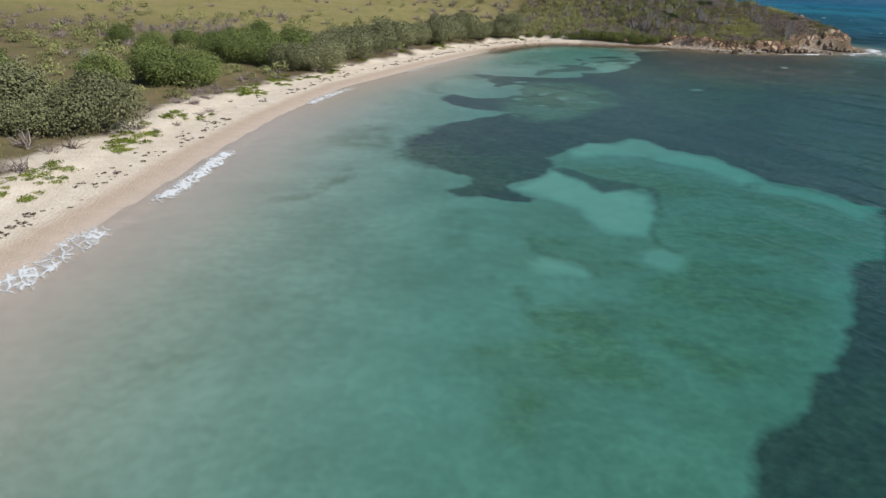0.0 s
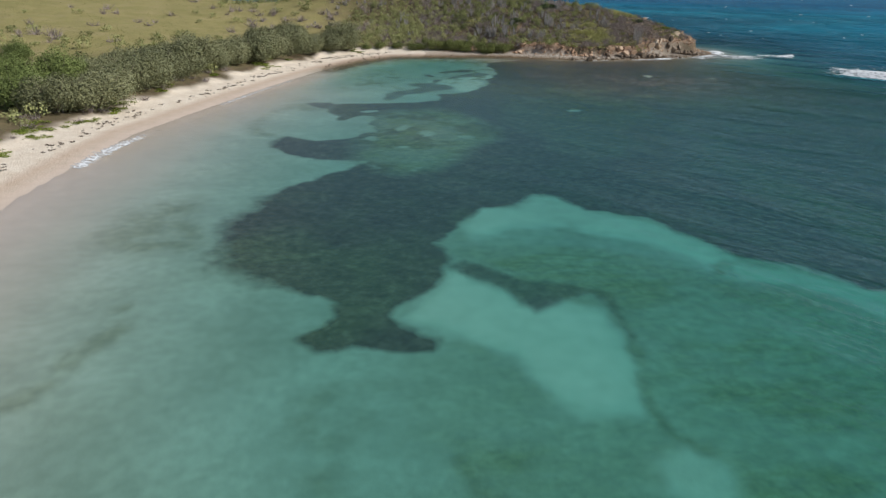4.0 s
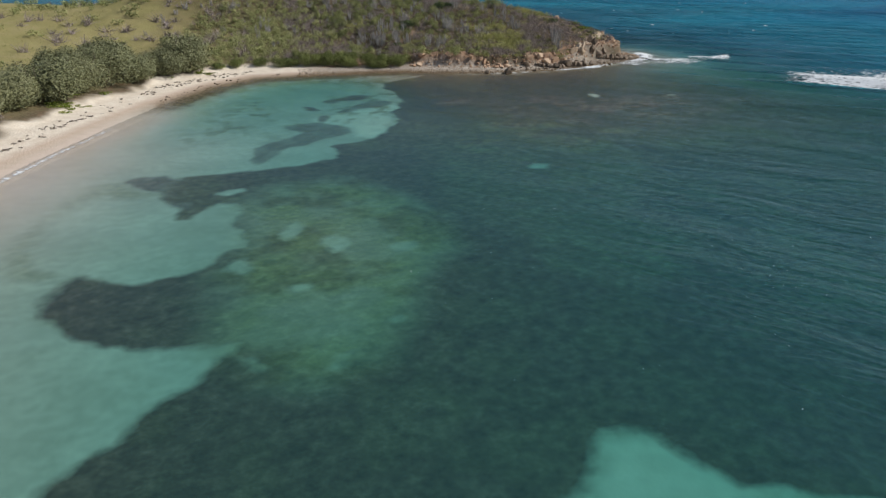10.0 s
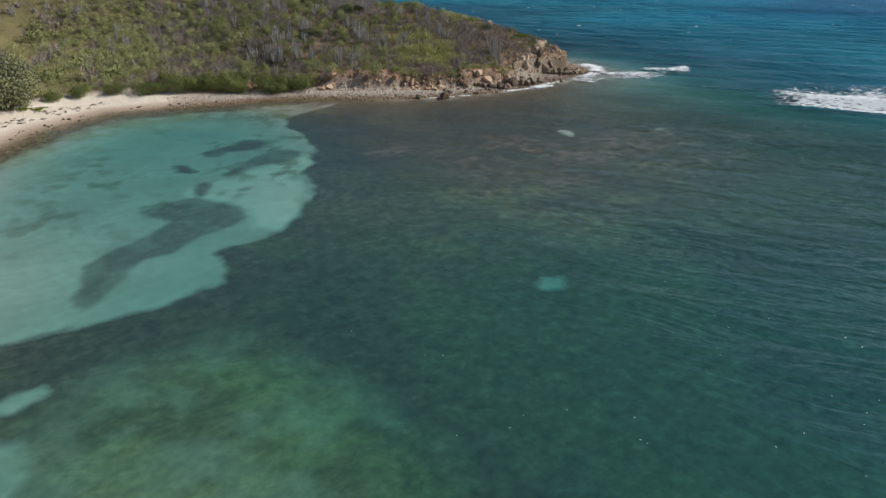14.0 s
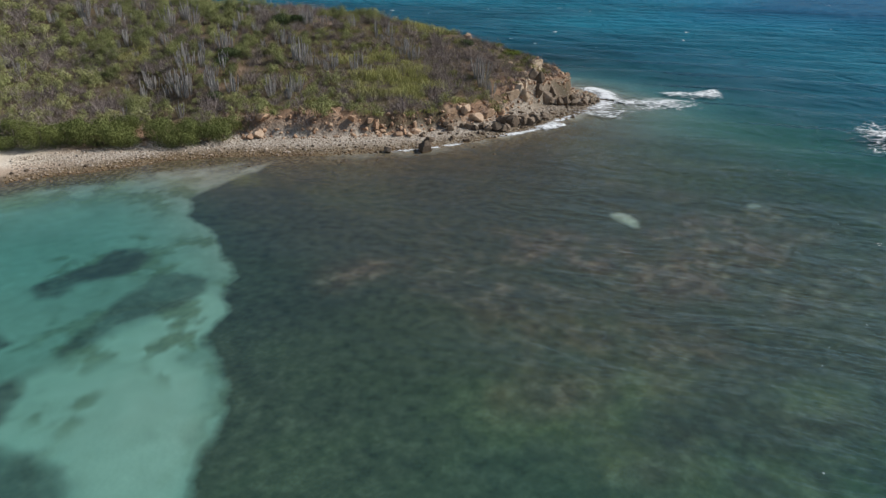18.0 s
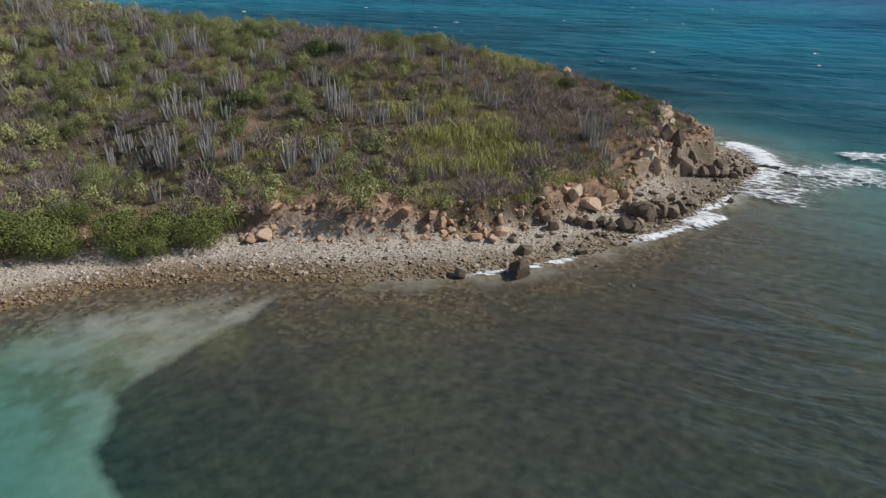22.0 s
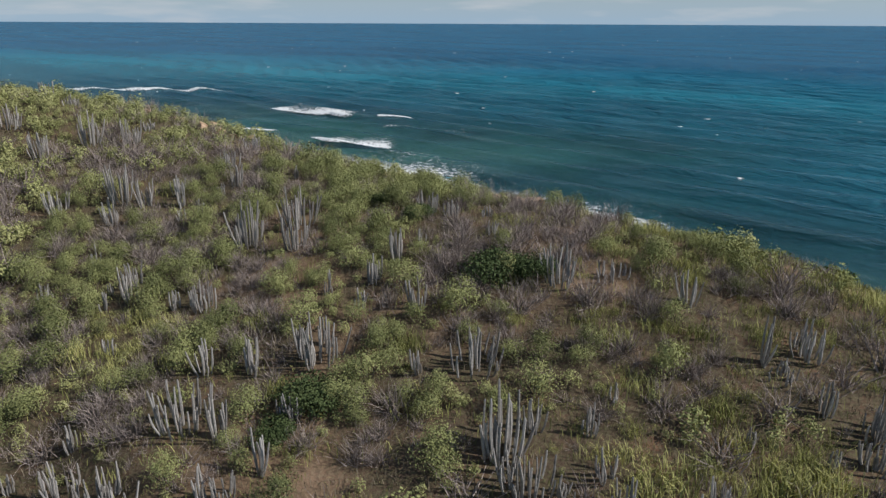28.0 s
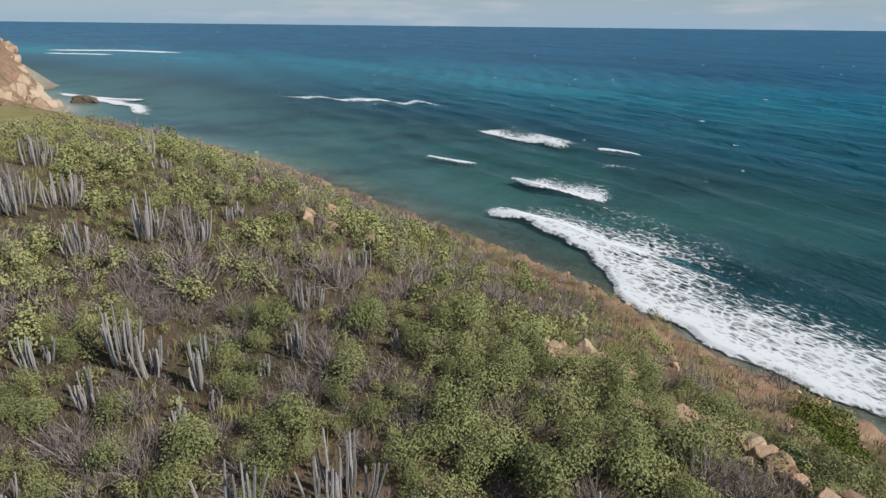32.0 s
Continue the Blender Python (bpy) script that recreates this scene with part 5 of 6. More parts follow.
def plant_cacti():
    stems = [stem_mesh(200 + k) for k in range(6)]
    r = np.random.default_rng(9)
    rows = list(CACTI)
    for cx, cy, n, rad in ((-73.7, 144.7, 2, 2), (30, 262, 9, 16), (38, 280, 6, 10), (48, 262, 5, 8), (44, 250, 5, 8)):
        for k in range(n):
            a, q = r.uniform(0, 2 * math.pi), math.sqrt(r.uniform(0, 1)) * rad
            rows.append((cx + q * math.cos(a), cy + q * math.sin(a), r.uniform(1.3, 2.6), r.uniform(0.8, 2.0)))
    for x, y, h, wide in rows:
        n = int(min(max(10 * wide, 5), 28))
        z = height_at(x, y)
        if z < 1.8:
            continue
        lean = "tall" if h > 2.6 else ("knee-high" if h < 1.6 else "head-high")
        top = tagged(new("columnar_cactus"), f"{lean} clump of grey-green ribbed cactus columns in dry scrub", "cactus", "cacti on the headland")
        top.matrix_basis = pose(x, y, z - 0.1, 0, 0, r.uniform(0, 360))
        for k in range(n):
            a, q = r.uniform(0, 2 * math.pi), math.sqrt(r.uniform(0, 1))
            ln = h * (1.0 - 0.22 * q) * r.uniform(0.50, 1.2)
            tilt = 16 * q * r.uniform(0.2, 1.3)
            fat = r.uniform(0.52, 0.76) * (0.8 + 0.12 * h)
            d = q * 0.40 * wide
            m = pose(d * math.cos(a), d * math.sin(a), 0, 0, 0, math.degrees(a)) @ pose(0, 0, 0, 0, tilt, 0) @ Matrix.Diagonal((fat, fat, ln, 1))
            part("column", stems[int(r.integers(0, 6))], top, m=m)


# ---- scrub ----
def plant_single(mask, x, y, z, size, turn, parts, name, label, category, group):
    meshes = []
    for part_name, shapes, mat in parts:
        if shapes is None:
            v, f = merge([tube([(0.05 * math.cos(a), 0.05 * math.sin(a), -0.1), (0.22 * math.cos(a), 0.22 * math.sin(a), 0.3), (0.42 * math.cos(a + 0.4), 0.42 * math.sin(a + 0.4), 0.62)], [0.035, 0.025, 0.012], 4) for a in (0.4, 1.6, 2.9, 4.1, 5.3)])
            meshes.append((part_name, [mesh_from(part_name, v, f, [MAT[mat]])]))
        else:
            meshes.append((part_name, [mesh_from(part_name, v, f, [MAT[mat]], False, {"tint": np.full(len(v), 0.02 + 0.12 * k)}) for k, (v, f) in enumerate(shapes)]))
    for i in np.where(mask)[0]:
        top = tagged(new(name), label, category, group)
        top.matrix_basis = pose(x[i], y[i], z[i] - 0.08, 0, 0, math.degrees(turn[i])) @ Matrix.Diagonal((size[i], size[i], size[i] * (0.8 + 0.35 * ((i * 37 % 11) / 11)), 1))
        for part_name, some in meshes:
            part(part_name, some[i % len(some)], top)


def scrub():
    leafy = [leaf_cloud(300 + k, 1.75, 1.55, 8, 190, 0.125, 0.25, 0.4) for k in range(5)]
    full = [leaf_cloud(305 + k, 1.85, 1.6, 10, 1400, 0.060, 0.25, 0.4) for k in range(5)]
    dry = [twig_cloud(310 + k, 1.8, 1.45, 56, 0.016) for k in range(4)]
    bare_twigs = [twig_cloud(315 + k, 1.8, 1.35, 130, 0.012) for k in range(4)]
    tufts = [tuft(320 + k, 0.60, 78, 0.34) for k in range(4)]
    x, y, r = jitter(24, 134, 203, 345, 0.98, 41)
    z, d = ground(x, y)
    wob = fbm(x * 0.22, y * 0.22, 401)
    kind = 0.5 + 0.55 * (fbm(x * 0.11, y * 0.11, 403) - 0.5) + 0.7 * (fbm(x * 0.31, y * 0.31, 409) - 0.5) + 0.42 * (r.uniform(0, 1, x.size) - 0.5)
    ocean = np.maximum(smooth(0, 26, (x - 95) * 0.86 + (y - 214) * 0.5), smooth(282, 300, y))
    low = 6.9
    ok = (d > low + 3.0 * (wob - 0.5)) & (z > 1.2) & (r.uniform(0, 1, x.size) < smooth(14, 48, x - 0.12 * (y - 240))) & (r.uniform(0, 1, x.size) > 0.16 * smooth(0.5, 0.7, wob) + 0.68 * ocean * smooth(226, 236, y) * smooth(30, 10, d))
    clear = np.full(x.shape, 99.0)
    for cx, cy, h, wide in CACTI:
        clear = np.minimum(clear, np.hypot(x - cx, y - cy) - 0.45 * wide)
    bare_spot = (clear < 0.35) | (np.hypot(x - 76.5, y - 234.3) < 1.5) | (np.hypot(x - 80, y - 233) < 1.2) | (np.hypot(x - 77.5, y - 250.5) < 1.2) | (np.hypot((x - 101) * 0.7, y - 257) < 2.2)
    ok &= ~bare_spot & (r.uniform(0, 1, x.size) > 0.04)
    ragged = 1 + 1.6 * (fbm(x * 0.3, y * 0.3, 407) - 0.5) + 0.5 * (r.uniform(0, 1, x.size) - 0.5)
    grassy = (np.hypot((x - 93.4) / 6.6, (y - 222) / 8.0) < ragged) | (np.hypot((x - 112) / 5, (y - 234) / 4) < ragged) | (np.hypot((x - 66) / 4.5, (y - 250) / 4) < ragged)
    west = smooth(70, 56, x)
    size = (0.55 + 1.15 * r.uniform(0, 1, x.size) ** 2.0) * (1 - 0.38 * ocean * smooth(26, 10, d))
    tint = 0.12 + r.uniform(0, 1, x.size) * 0.75 + 0.55 * grassy + 0.22 * west + 0.5 * (fbm(x * 0.05, y * 0.05, 405) - 0.35)
    size = size * (1 - 0.4 * smooth(1.6, 0.4, clear))
    turn = r.uniform(0, 2 * math.pi, x.size)
    n = np.arange(x.size)
    leafy_ok = ok & (kind + 0.06 * smooth(238, 262, y) + 0.15 * west - 0.09 * ocean * smooth(34, 14, d) - 0.07 * smooth(82, 90, x) * smooth(268, 258, y) - 0.04 * smooth(246, 238, y) * smooth(64, 70, x) > 0.522) & ~(grassy & (n % 3 > 0))
    slope = smooth(94, 100, x) * smooth(232, 226, y)
    leafy_ok &= ~((slope > 0.5) & (n % 3 > 0))
    dry_ok = ok & ~leafy_ok & (kind + 0.04 * smooth(240, 265, y) - 0.12 * slope < 0.49) & ~(grassy & (n % 5 > 0))
    tuft_ok = ok & ~leafy_ok & ~dry_ok
    near = (x > 58) & (x < 104) & (y > 232) & (y < 274) & (d > 11)
    single = leafy_ok & near & (size > 0.85)
    single[n[single][290:]] = False
    bare_single = dry_ok & near & (size > 0.9)
    bare_single[n[bare_single][200:]] = False
    plant_single(single, x, y, z, size, turn, [("foliage", full, "scrub_leaf"), ("stem", None, "bark")], "scrub_bush", "rounded olive-green leafy bush on dry soil", "bush", "leafy bushes on the hill")
    plant_single(bare_single, x, y, z, size * 0.95, turn, [("twig_crown", bare_twigs, "dry_twig"), ("stem", None, "bark")], "dry_shrub", "grey-brown leafless shrub with bent twigs", "shrub", "dry shrubs on the hill")
    leafy_ok, dry_ok = leafy_ok & ~single, dry_ok & ~bare_single
    for mask, shapes, mat, name, label, cat, k in ((leafy_ok, leafy, "scrub_leaf", "leafy_scrub", "low olive-green leafy scrub covering the headland", "scrub", 0.95), (dry_ok, dry, "dry_twig", "dry_scrub", "grey-brown leafless scrub on the headland", "scrub", 1.15)):
        i = n[mask]
        hs = r.uniform(0.75, 1.15, i.size)
        scatter(name, shapes, np.stack([x[i], y[i], z[i] - 0.08, size[i] * k, hs, turn[i], tint[i], i], 1), MAT[mat], label, cat)
    i = n[tuft_ok]
    rows = [np.stack([x[i] + r.normal(size=i.size) * 0.35, y[i] + r.normal(size=i.size) * 0.35, z[i] - 0.05, size[i] * (1.0 + 0.40 * grassy[i] * smooth(246, 236, y[i])), 1.15 * r.uniform(0.7, 1.2, i.size), turn[i], tint[i], i + k], 1) for k in range(2)]
    scatter("tall_grass", tufts, np.concatenate(rows), MAT["grass"], "yellow-green tall dry grass tufts between the bushes", "grass")
    # thin grass and twigs over all the hill
    x, y, r = jitter(30, 132, 205, 335, 0.86, 43)
    z, d = ground(x, y)
    keep = (d > 8.5) & (z > 1.2)
    x, y, z = x[keep], y[keep], z[keep]
    small = [tuft(330 + k, 0.48, 10, 0.32) for k in range(3)]
    rows = np.stack([x, y, z - 0.02, r.uniform(0.9, 1.6, x.size), r.uniform(0.7, 1.1, x.size), r.uniform(0, 6.28, x.size), r.uniform(0, 1, x.size), np.arange(x.size)], 1)
    straw = fbm(x * 0.18, y * 0.18, 411) + 0.5 * (r.uniform(0, 1, x.size) - 0.5) > 0.47
    scatter("short_grass", small, rows[~straw], MAT["grass"], "short green grass over the hillside soil", "grass")
    scatter("dry_grass", small, rows[straw], MAT["straw"], "straw-brown dry grass over the hillside soil", "grass")


def meadow_scrub():
    """Sparser plants on the grassland behind the beach."""
    leafy = [leaf_cloud(340 + k, 3.2, 2.1, 7, 120, 0.29, 0.3, 0.5) for k in range(3)]
    dry = [twig_cloud(350 + k, 3.2, 1.9, 36, 0.06) for k in range(3)]
    x, y, r = jitter(-190, 40, -40, 430, 3.5, 51)
    z, d = ground(x, y)
    wob = fbm(x * 0.03, y * 0.03, 501)
    n = np.arange(x.size)
    u = r.uniform(0, 1, x.size)
    hill = smooth(235, 262, y + 0.35 * x)
    behind = smooth(190, 60, d) * smooth(250, 185, y) * (0.5 + 0.5 * smooth(0.4, 0.55, fbm(x * 0.05, y * 0.05, 509)))
    ok = (d > 14) & (u < 0.02 + 0.5 * hill * smooth(-30, 20, x) + 0.75 * behind + 0.22 * smooth(0.54, 0.64, wob) * smooth(40, 90, d))
    a = ok & (fbm(x * 0.09, y * 0.09, 503) + 0.2 * (u - 0.2) > 0.5)
    for mask, shapes, mat, name, label in ((a, leafy, "scrub_leaf", "meadow_bushes", "scattered olive bushes on the grassland"), (ok & ~a, dry, "dry_twig", "dry_meadow_bushes", "scattered dry brown shrubs on the grassland")):
        i = n[mask]
        scatter(name, shapes, np.stack([x[i], y[i], z[i] - 0.1, r.uniform(0.7, 1.5, i.size), r.uniform(0.7, 1.2, i.size), r.uniform(0, 6.28, i.size), r.uniform(0, 0.8, i.size), i], 1), MAT[mat], label, "scrub")
    tufts = [tuft(360 + k, 0.55, 12, 0.9) for k in range(3)]
    x, y, r = jitter(-150, 40, 60, 330, 2.8, 53)
    z, d = ground(x, y)
    keep = (d > 15)
    x, y, z = x[keep], y[keep], z[keep]
    scatter("meadow_grass", tufts, np.stack([x, y, z - 0.03, r.uniform(0.8, 1.5, x.size), r.uniform(0.5, 1.0, x.size), r.uniform(0, 6.28, x.size), r.uniform(0.1, 1, x.size), np.arange(x.size)], 1), MAT["grass"], "yellow-green meadow grass tufts", "grass")
    # grey leafless shrubs between the trees and the sand
    x, y, r = jitter(-62, -8, 88, 190, 2.4, 57)
    z, d = ground(x, y)
    i = np.where((d > 9.5) & (d < 19) & (r.uniform(0, 1, x.size) < 0.38))[0]
    small = [twig_cloud(380 + k, 2.0, 1.1, 70, 0.022) for k in range(3)]
    scatter("beach_shrubs", small, np.stack([x[i], y[i], z[i] - 0.05, r.uniform(0.6, 1.4, i.size), r.uniform(0.7, 1.1, i.size), r.uniform(0, 6.28, i.size), r.uniform(0, 1, i.size), i], 1), MAT["dry_twig"], "grey leafless shrubs between the trees and the beach", "shrub")
    # low creeping plants on the upper beach
    x, y, r = jitter(-60, 34, 60, 232, 1.3, 55)
    z, d = ground(x, y)
    near = (d > 8.6) & (d < 13.5) & (fbm(x * 0.16, y * 0.16, 507) > 0.575 - 0.02 * (d - 8))
    x, y, z = x[near], y[near], z[near]
    creep = [leaf_cloud(370 + k, 2.6, 0.4, 6, 130, 0.16) for k in range(3)]
    scatter("beach_creeper", creep, np.stack([x, y, z - 0.03, r.uniform(0.6, 1.3, x.size), r.uniform(0.7, 1.2, x.size), r.uniform(0, 6.28, x.size), r.uniform(0, 0.9, x.size), np.arange(x.size)], 1), MAT["mat_leaf"], "low green creeping plants on the upper beach sand", "creeper")


plant_trees()
plant_hedges()
plant_cacti()
scrub()
meadow_scrub()


# ---- boulders and shore rocks ----
def boulder_mesh(seed, mat, level=2, cuts=10, boxy=0.6):
    v, f = stone(seed, level, cuts, 0.5, 0.009, 0.9, boxy)
    return mesh_from("boulder", v, f, [mat], False)


def put_rocks():
    dark = [boulder_mesh(500 + k, MAT["dark_stone"], 3, 5, 1.0) for k in range(6)]
    pale = [boulder_mesh(530 + k, MAT["cliff_stone"], 3, 5, 1.0) for k in range(5)]
    tan = [boulder_mesh(520 + k, MAT["tan_stone"], 3, 6, 1.0) for k in range(6)]
    r = np.random.default_rng(77)

    def lay(mesh, x, y, size, label, group, tall=1.0, sink=0.35, tilt=18):
        z = max(height_at(x, y), -0.25)
        ob = tagged(new("boulder", mesh), label, "boulder", group)
        sx, sy, sz = size * r.uniform(0.8, 1.25), size * r.uniform(0.75, 1.1), size * tall * r.uniform(0.7, 1.0)
        ob.matrix_basis = pose(x, y, z + sz * (1 - sink) - 0.1 * sz, r.uniform(-tilt, tilt), r.uniform(-tilt, tilt), r.uniform(0, 360)) @ Matrix.Diagonal((sx, sy, sz, 1))
    black = "dark brown jagged boulder on the wet shore"
    # jagged slabs at the point, then the dark row along the shore and the stones in the water
    for x, y, s, tall in ((113.4, 210.6, 1.3, 1.5), (114.4, 211.4, 1.2, 1.6), (115.4, 210.6, 1.2, 1.5), (116.4, 210.0, 1.2, 1.4), (117.2, 209.4, 1.3, 1.5), (118.2, 208.9, 1.2, 1.4), (119.2, 208.2, 1.1, 1.2), (120.4, 207.8, 1.0, 1.0), (117.4, 211.2, 1.2, 1.6), (119.4, 210.2, 1.1, 1.4),
                          (121.8, 208.2, 1.0, 0.9), (123.2, 208.0, 0.8, 0.8), (113.9, 212.6, 1.1, 1.6), (121.4, 210.4, 1.1, 1.2), (123.6, 209.8, 0.9, 0.9), (125.4, 208.4, 0.7, 0.7)):
        lay(dark[int(r.integers(0, 6))], x, y, s * 0.58, black, "dark shore rocks", tall * 1.25, 0.42, 24)
    for x, y, h in ((95.3, 207.3, 1.0), (95.6, 206.4, 1.1), (96.1, 205.7, 1.1), (97.2, 205.5, 1.0), (97.4, 204.6, 1.0), (98.4, 204.1, 1.3), (99.1, 203.5, 1.3), (101.7, 206.5, 1.3), (101.9, 205.6, 1.6), (102.3, 204.8, 1.8), (103.4, 204.6, 1.6), (104.1, 204.3, 1.8), (104.9, 204.0, 1.5),
                    (105.9, 204.0, 1.4), (106.1, 206.1, 1.2), (107.6, 206.2, 1.2), (92.8, 208.2, 1.0), (92.9, 207.1, 1.2), (80.9, 204.6, 1.1), (84.9, 202.4, 1.4), (87.7, 204.9, 1.1), (91.7, 202.5, 0.9), (100.3, 203.9, 1.0), (108.9, 204.6, 0.9), (113.2, 203.2, 0.7)):
        lay(dark[int(r.integers(0, 6))], x, y, h * 0.56, black, "dark shore rocks", 1.15, 0.3, 20)
    # tan rocks fallen from the bank, and its slumped blocks
    for x, y, s in ((98.8, 208.5, 1.15), (97.4, 209.1, 0.9), (96.6, 209.7, 0.6), (70.8, 218.8, 0.95), (69.7, 218.9, 0.6), (71.9, 219.6, 1.0), (85.6, 209.0, 0.7), (86.6, 209.4, 0.6), (88.0, 208.6, 0.6), (89.0, 209.8, 0.5), (83.4, 212.1, 0.6), (82.6, 212.1, 0.5),
                    (81.4, 213.3, 0.5), (84.1, 211.7, 0.6), (84.6, 211.2, 0.55), (86.7, 208.1, 0.45), (101.2, 208.6, 0.7), (103.6, 208.6, 0.7)):
        lay(tan[int(r.integers(0, 6))], x, y, s, "tan sandstone boulder fallen from the bank", "tan boulders", 1.0, 0.4)
    # the point's tan cliff, in steep broken blocks
    line = [(108.6, 210.6), (111.0, 211.2), (113.0, 212.4), (115.0, 213.8), (117.0, 215.4), (119.0, 217.0), (121.0, 218.6), (122.4, 220.6)]
    for (ax, ay), (bx, by) in zip(line[:-1], line[1:]):
        for k in range(6):
            q = r.uniform(0, 1)
            x, y = ax + q * (bx - ax) + r.normal() * 0.25, ay + q * (by - ay) + r.normal() * 0.5
            lay(pale[int(r.integers(0, 5))], x, y, r.uniform(0.6, 1.15), "steep broken block of the tan cliff at the point", "cliff blocks", 1.5, 1.35, 9)
    # smaller blocks of the bank and of the shore
    rows = np.stack([r.uniform(60, 128, 1500), r.uniform(203, 236, 1500), r.uniform(0, 1, 1500), r.uniform(0, 1, 1500)], 1)
    z, d = ground(rows[:, 0], rows[:, 1])
    count = 0
    for (x, y, u, w), zz, dd in zip(rows, z, d):
        if 5.4 < dd < 8.0 and u > 0.35 and x > 76 and x + y < 325 and count < 60:
            lay(tan[int(w * 5.99)], x, y, 0.10 + 0.22 * u * u, "broken tan sandstone block in the eroded bank", "bank blocks", 1.0, 0.5, 25)
            count += 1
        elif 0.2 < dd < 5 and x > 88 and u > 0.5 and count < 150:
            lay(dark[int(w * 5.99)], x, y, 0.18 + 0.40 * (u - 0.5), "small dark rock on the cobble shore", "small shore rocks", 0.9, 0.35)
            count += 1
    # stones on the seaward slope
    for cx, cy, n, rad in ((88.4, 269, 16, 2.2), (91.8, 263.6, 12, 2.2), (94.3, 261.6, 14, 2.8), (72.5, 284, 12, 3.2), (118, 232, 9, 1.8), (98, 258, 8, 3), (66, 291, 8, 3)):
        for k in range(n):
            a, q = r.uniform(0, 2 * math.pi), math.sqrt(r.uniform(0, 1)) * rad
            s = r.uniform(0.25, 0.75) * (1.25 if k == 0 else 1)
            lay(tan[int(r.integers(0, 6))], cx + q * math.cos(a) * 1.3, cy + q * math.sin(a), s, "pale tan stone on the dry seaward slope", "stones on the slope", 0.95, 0.3)


def cobbles():
    shapes = [stone(540 + k, 1, 5, 0.6, 0.06) for k in range(8)]
    rp = np.random.default_rng(59)
    pebbles = [((PEBBLE[0] + rp.normal(size=(6, 3)) * 0.22) @ np.linalg.qr(rp.normal(size=(3, 3)))[0], PEBBLE[1]) for k in range(8)]
    for some, step, small, more, seed, name, label in ((pebbles, 0.235, 0.055, 0.11, 61, "shore_shingle", "pale grey shingle covering the shore"), (shapes, 0.62, 0.07, 0.20, 62, "shore_cobbles", "tan and grey cobbles on the shore")):
        x, y, r = jitter(40, 128, 199, 236, step, seed)
        z, d = ground(x, y)
        wob = 1.5 * (fbm(x * 0.2, y * 0.2, 51) - 0.5)
        u = r.uniform(0, 1, x.size)
        ok = (d > -1.2) & (d < 6.3 + wob) & (x > 43 + 3 * wob) & (u < 0.85)
        sz = (small + more * r.uniform(0, 1, x.size) ** 3) * (1 + 0.5 * smooth(2.5, 0, d))
        i = np.where(ok)[0]
        scatter(name, some, np.stack([x[i], y[i], lifted(z[i]) + 0.01, sz[i], r.uniform(0.5, 0.9, i.size), r.uniform(0, 6.28, i.size), u[i], i], 1), MAT["cobble"], label, "cobbles")
    # larger stones at the water's edge and under the shallow water
    x, y, r = jitter(14, 128, 190, 226, 0.9, 63)
    z, d = ground(x, y)
    u = r.uniform(0, 1, x.size)
    ok = (d > -11 * fbm(x * 0.1, y * 0.1, 64)) & (d < 2.5) & (u < 0.42)
    i = np.where(ok)[0]
    scatter("shallow_stones", shapes, np.stack([x[i], y[i], lifted(z[i]) - 0.03 - 0.16 * smooth(0.5, -2, d[i]), 0.13 + 0.22 * r.uniform(0, 1, i.size) ** 2, r.uniform(0.5, 0.9, i.size), r.uniform(0, 6.28, i.size), u[i], i], 1), MAT["dark_stone"], "brown stones at and under the water's edge", "stones")
    # loose stones over the seaward slope and the sea's edge
    x, y, r = jitter(40, 134, 210, 345, 0.8, 65)
    z, d = ground(x, y)
    u = r.uniform(0, 1, x.size)
    ocean = np.maximum(smooth(0, 26, (x - 95) * 0.86 + (y - 214) * 0.5), smooth(282, 300, y))
    ok = (ocean > 0.5) & (d > -0.5) & (u < 0.5 * smooth(5, 2, d) + 0.10 * smooth(26, 8, d))
    i = np.where(ok)[0]
    scatter("slope_stones", shapes, np.stack([x[i], y[i], lifted(z[i]) + 0.03, 0.12 + 0.35 * r.uniform(0, 1, i.size) ** 2, r.uniform(0.6, 0.95, i.size), r.uniform(0, 6.28, i.size), u[i], i], 1), MAT["tan_stone"], "loose tan stones on the seaward slope and shore", "stones")


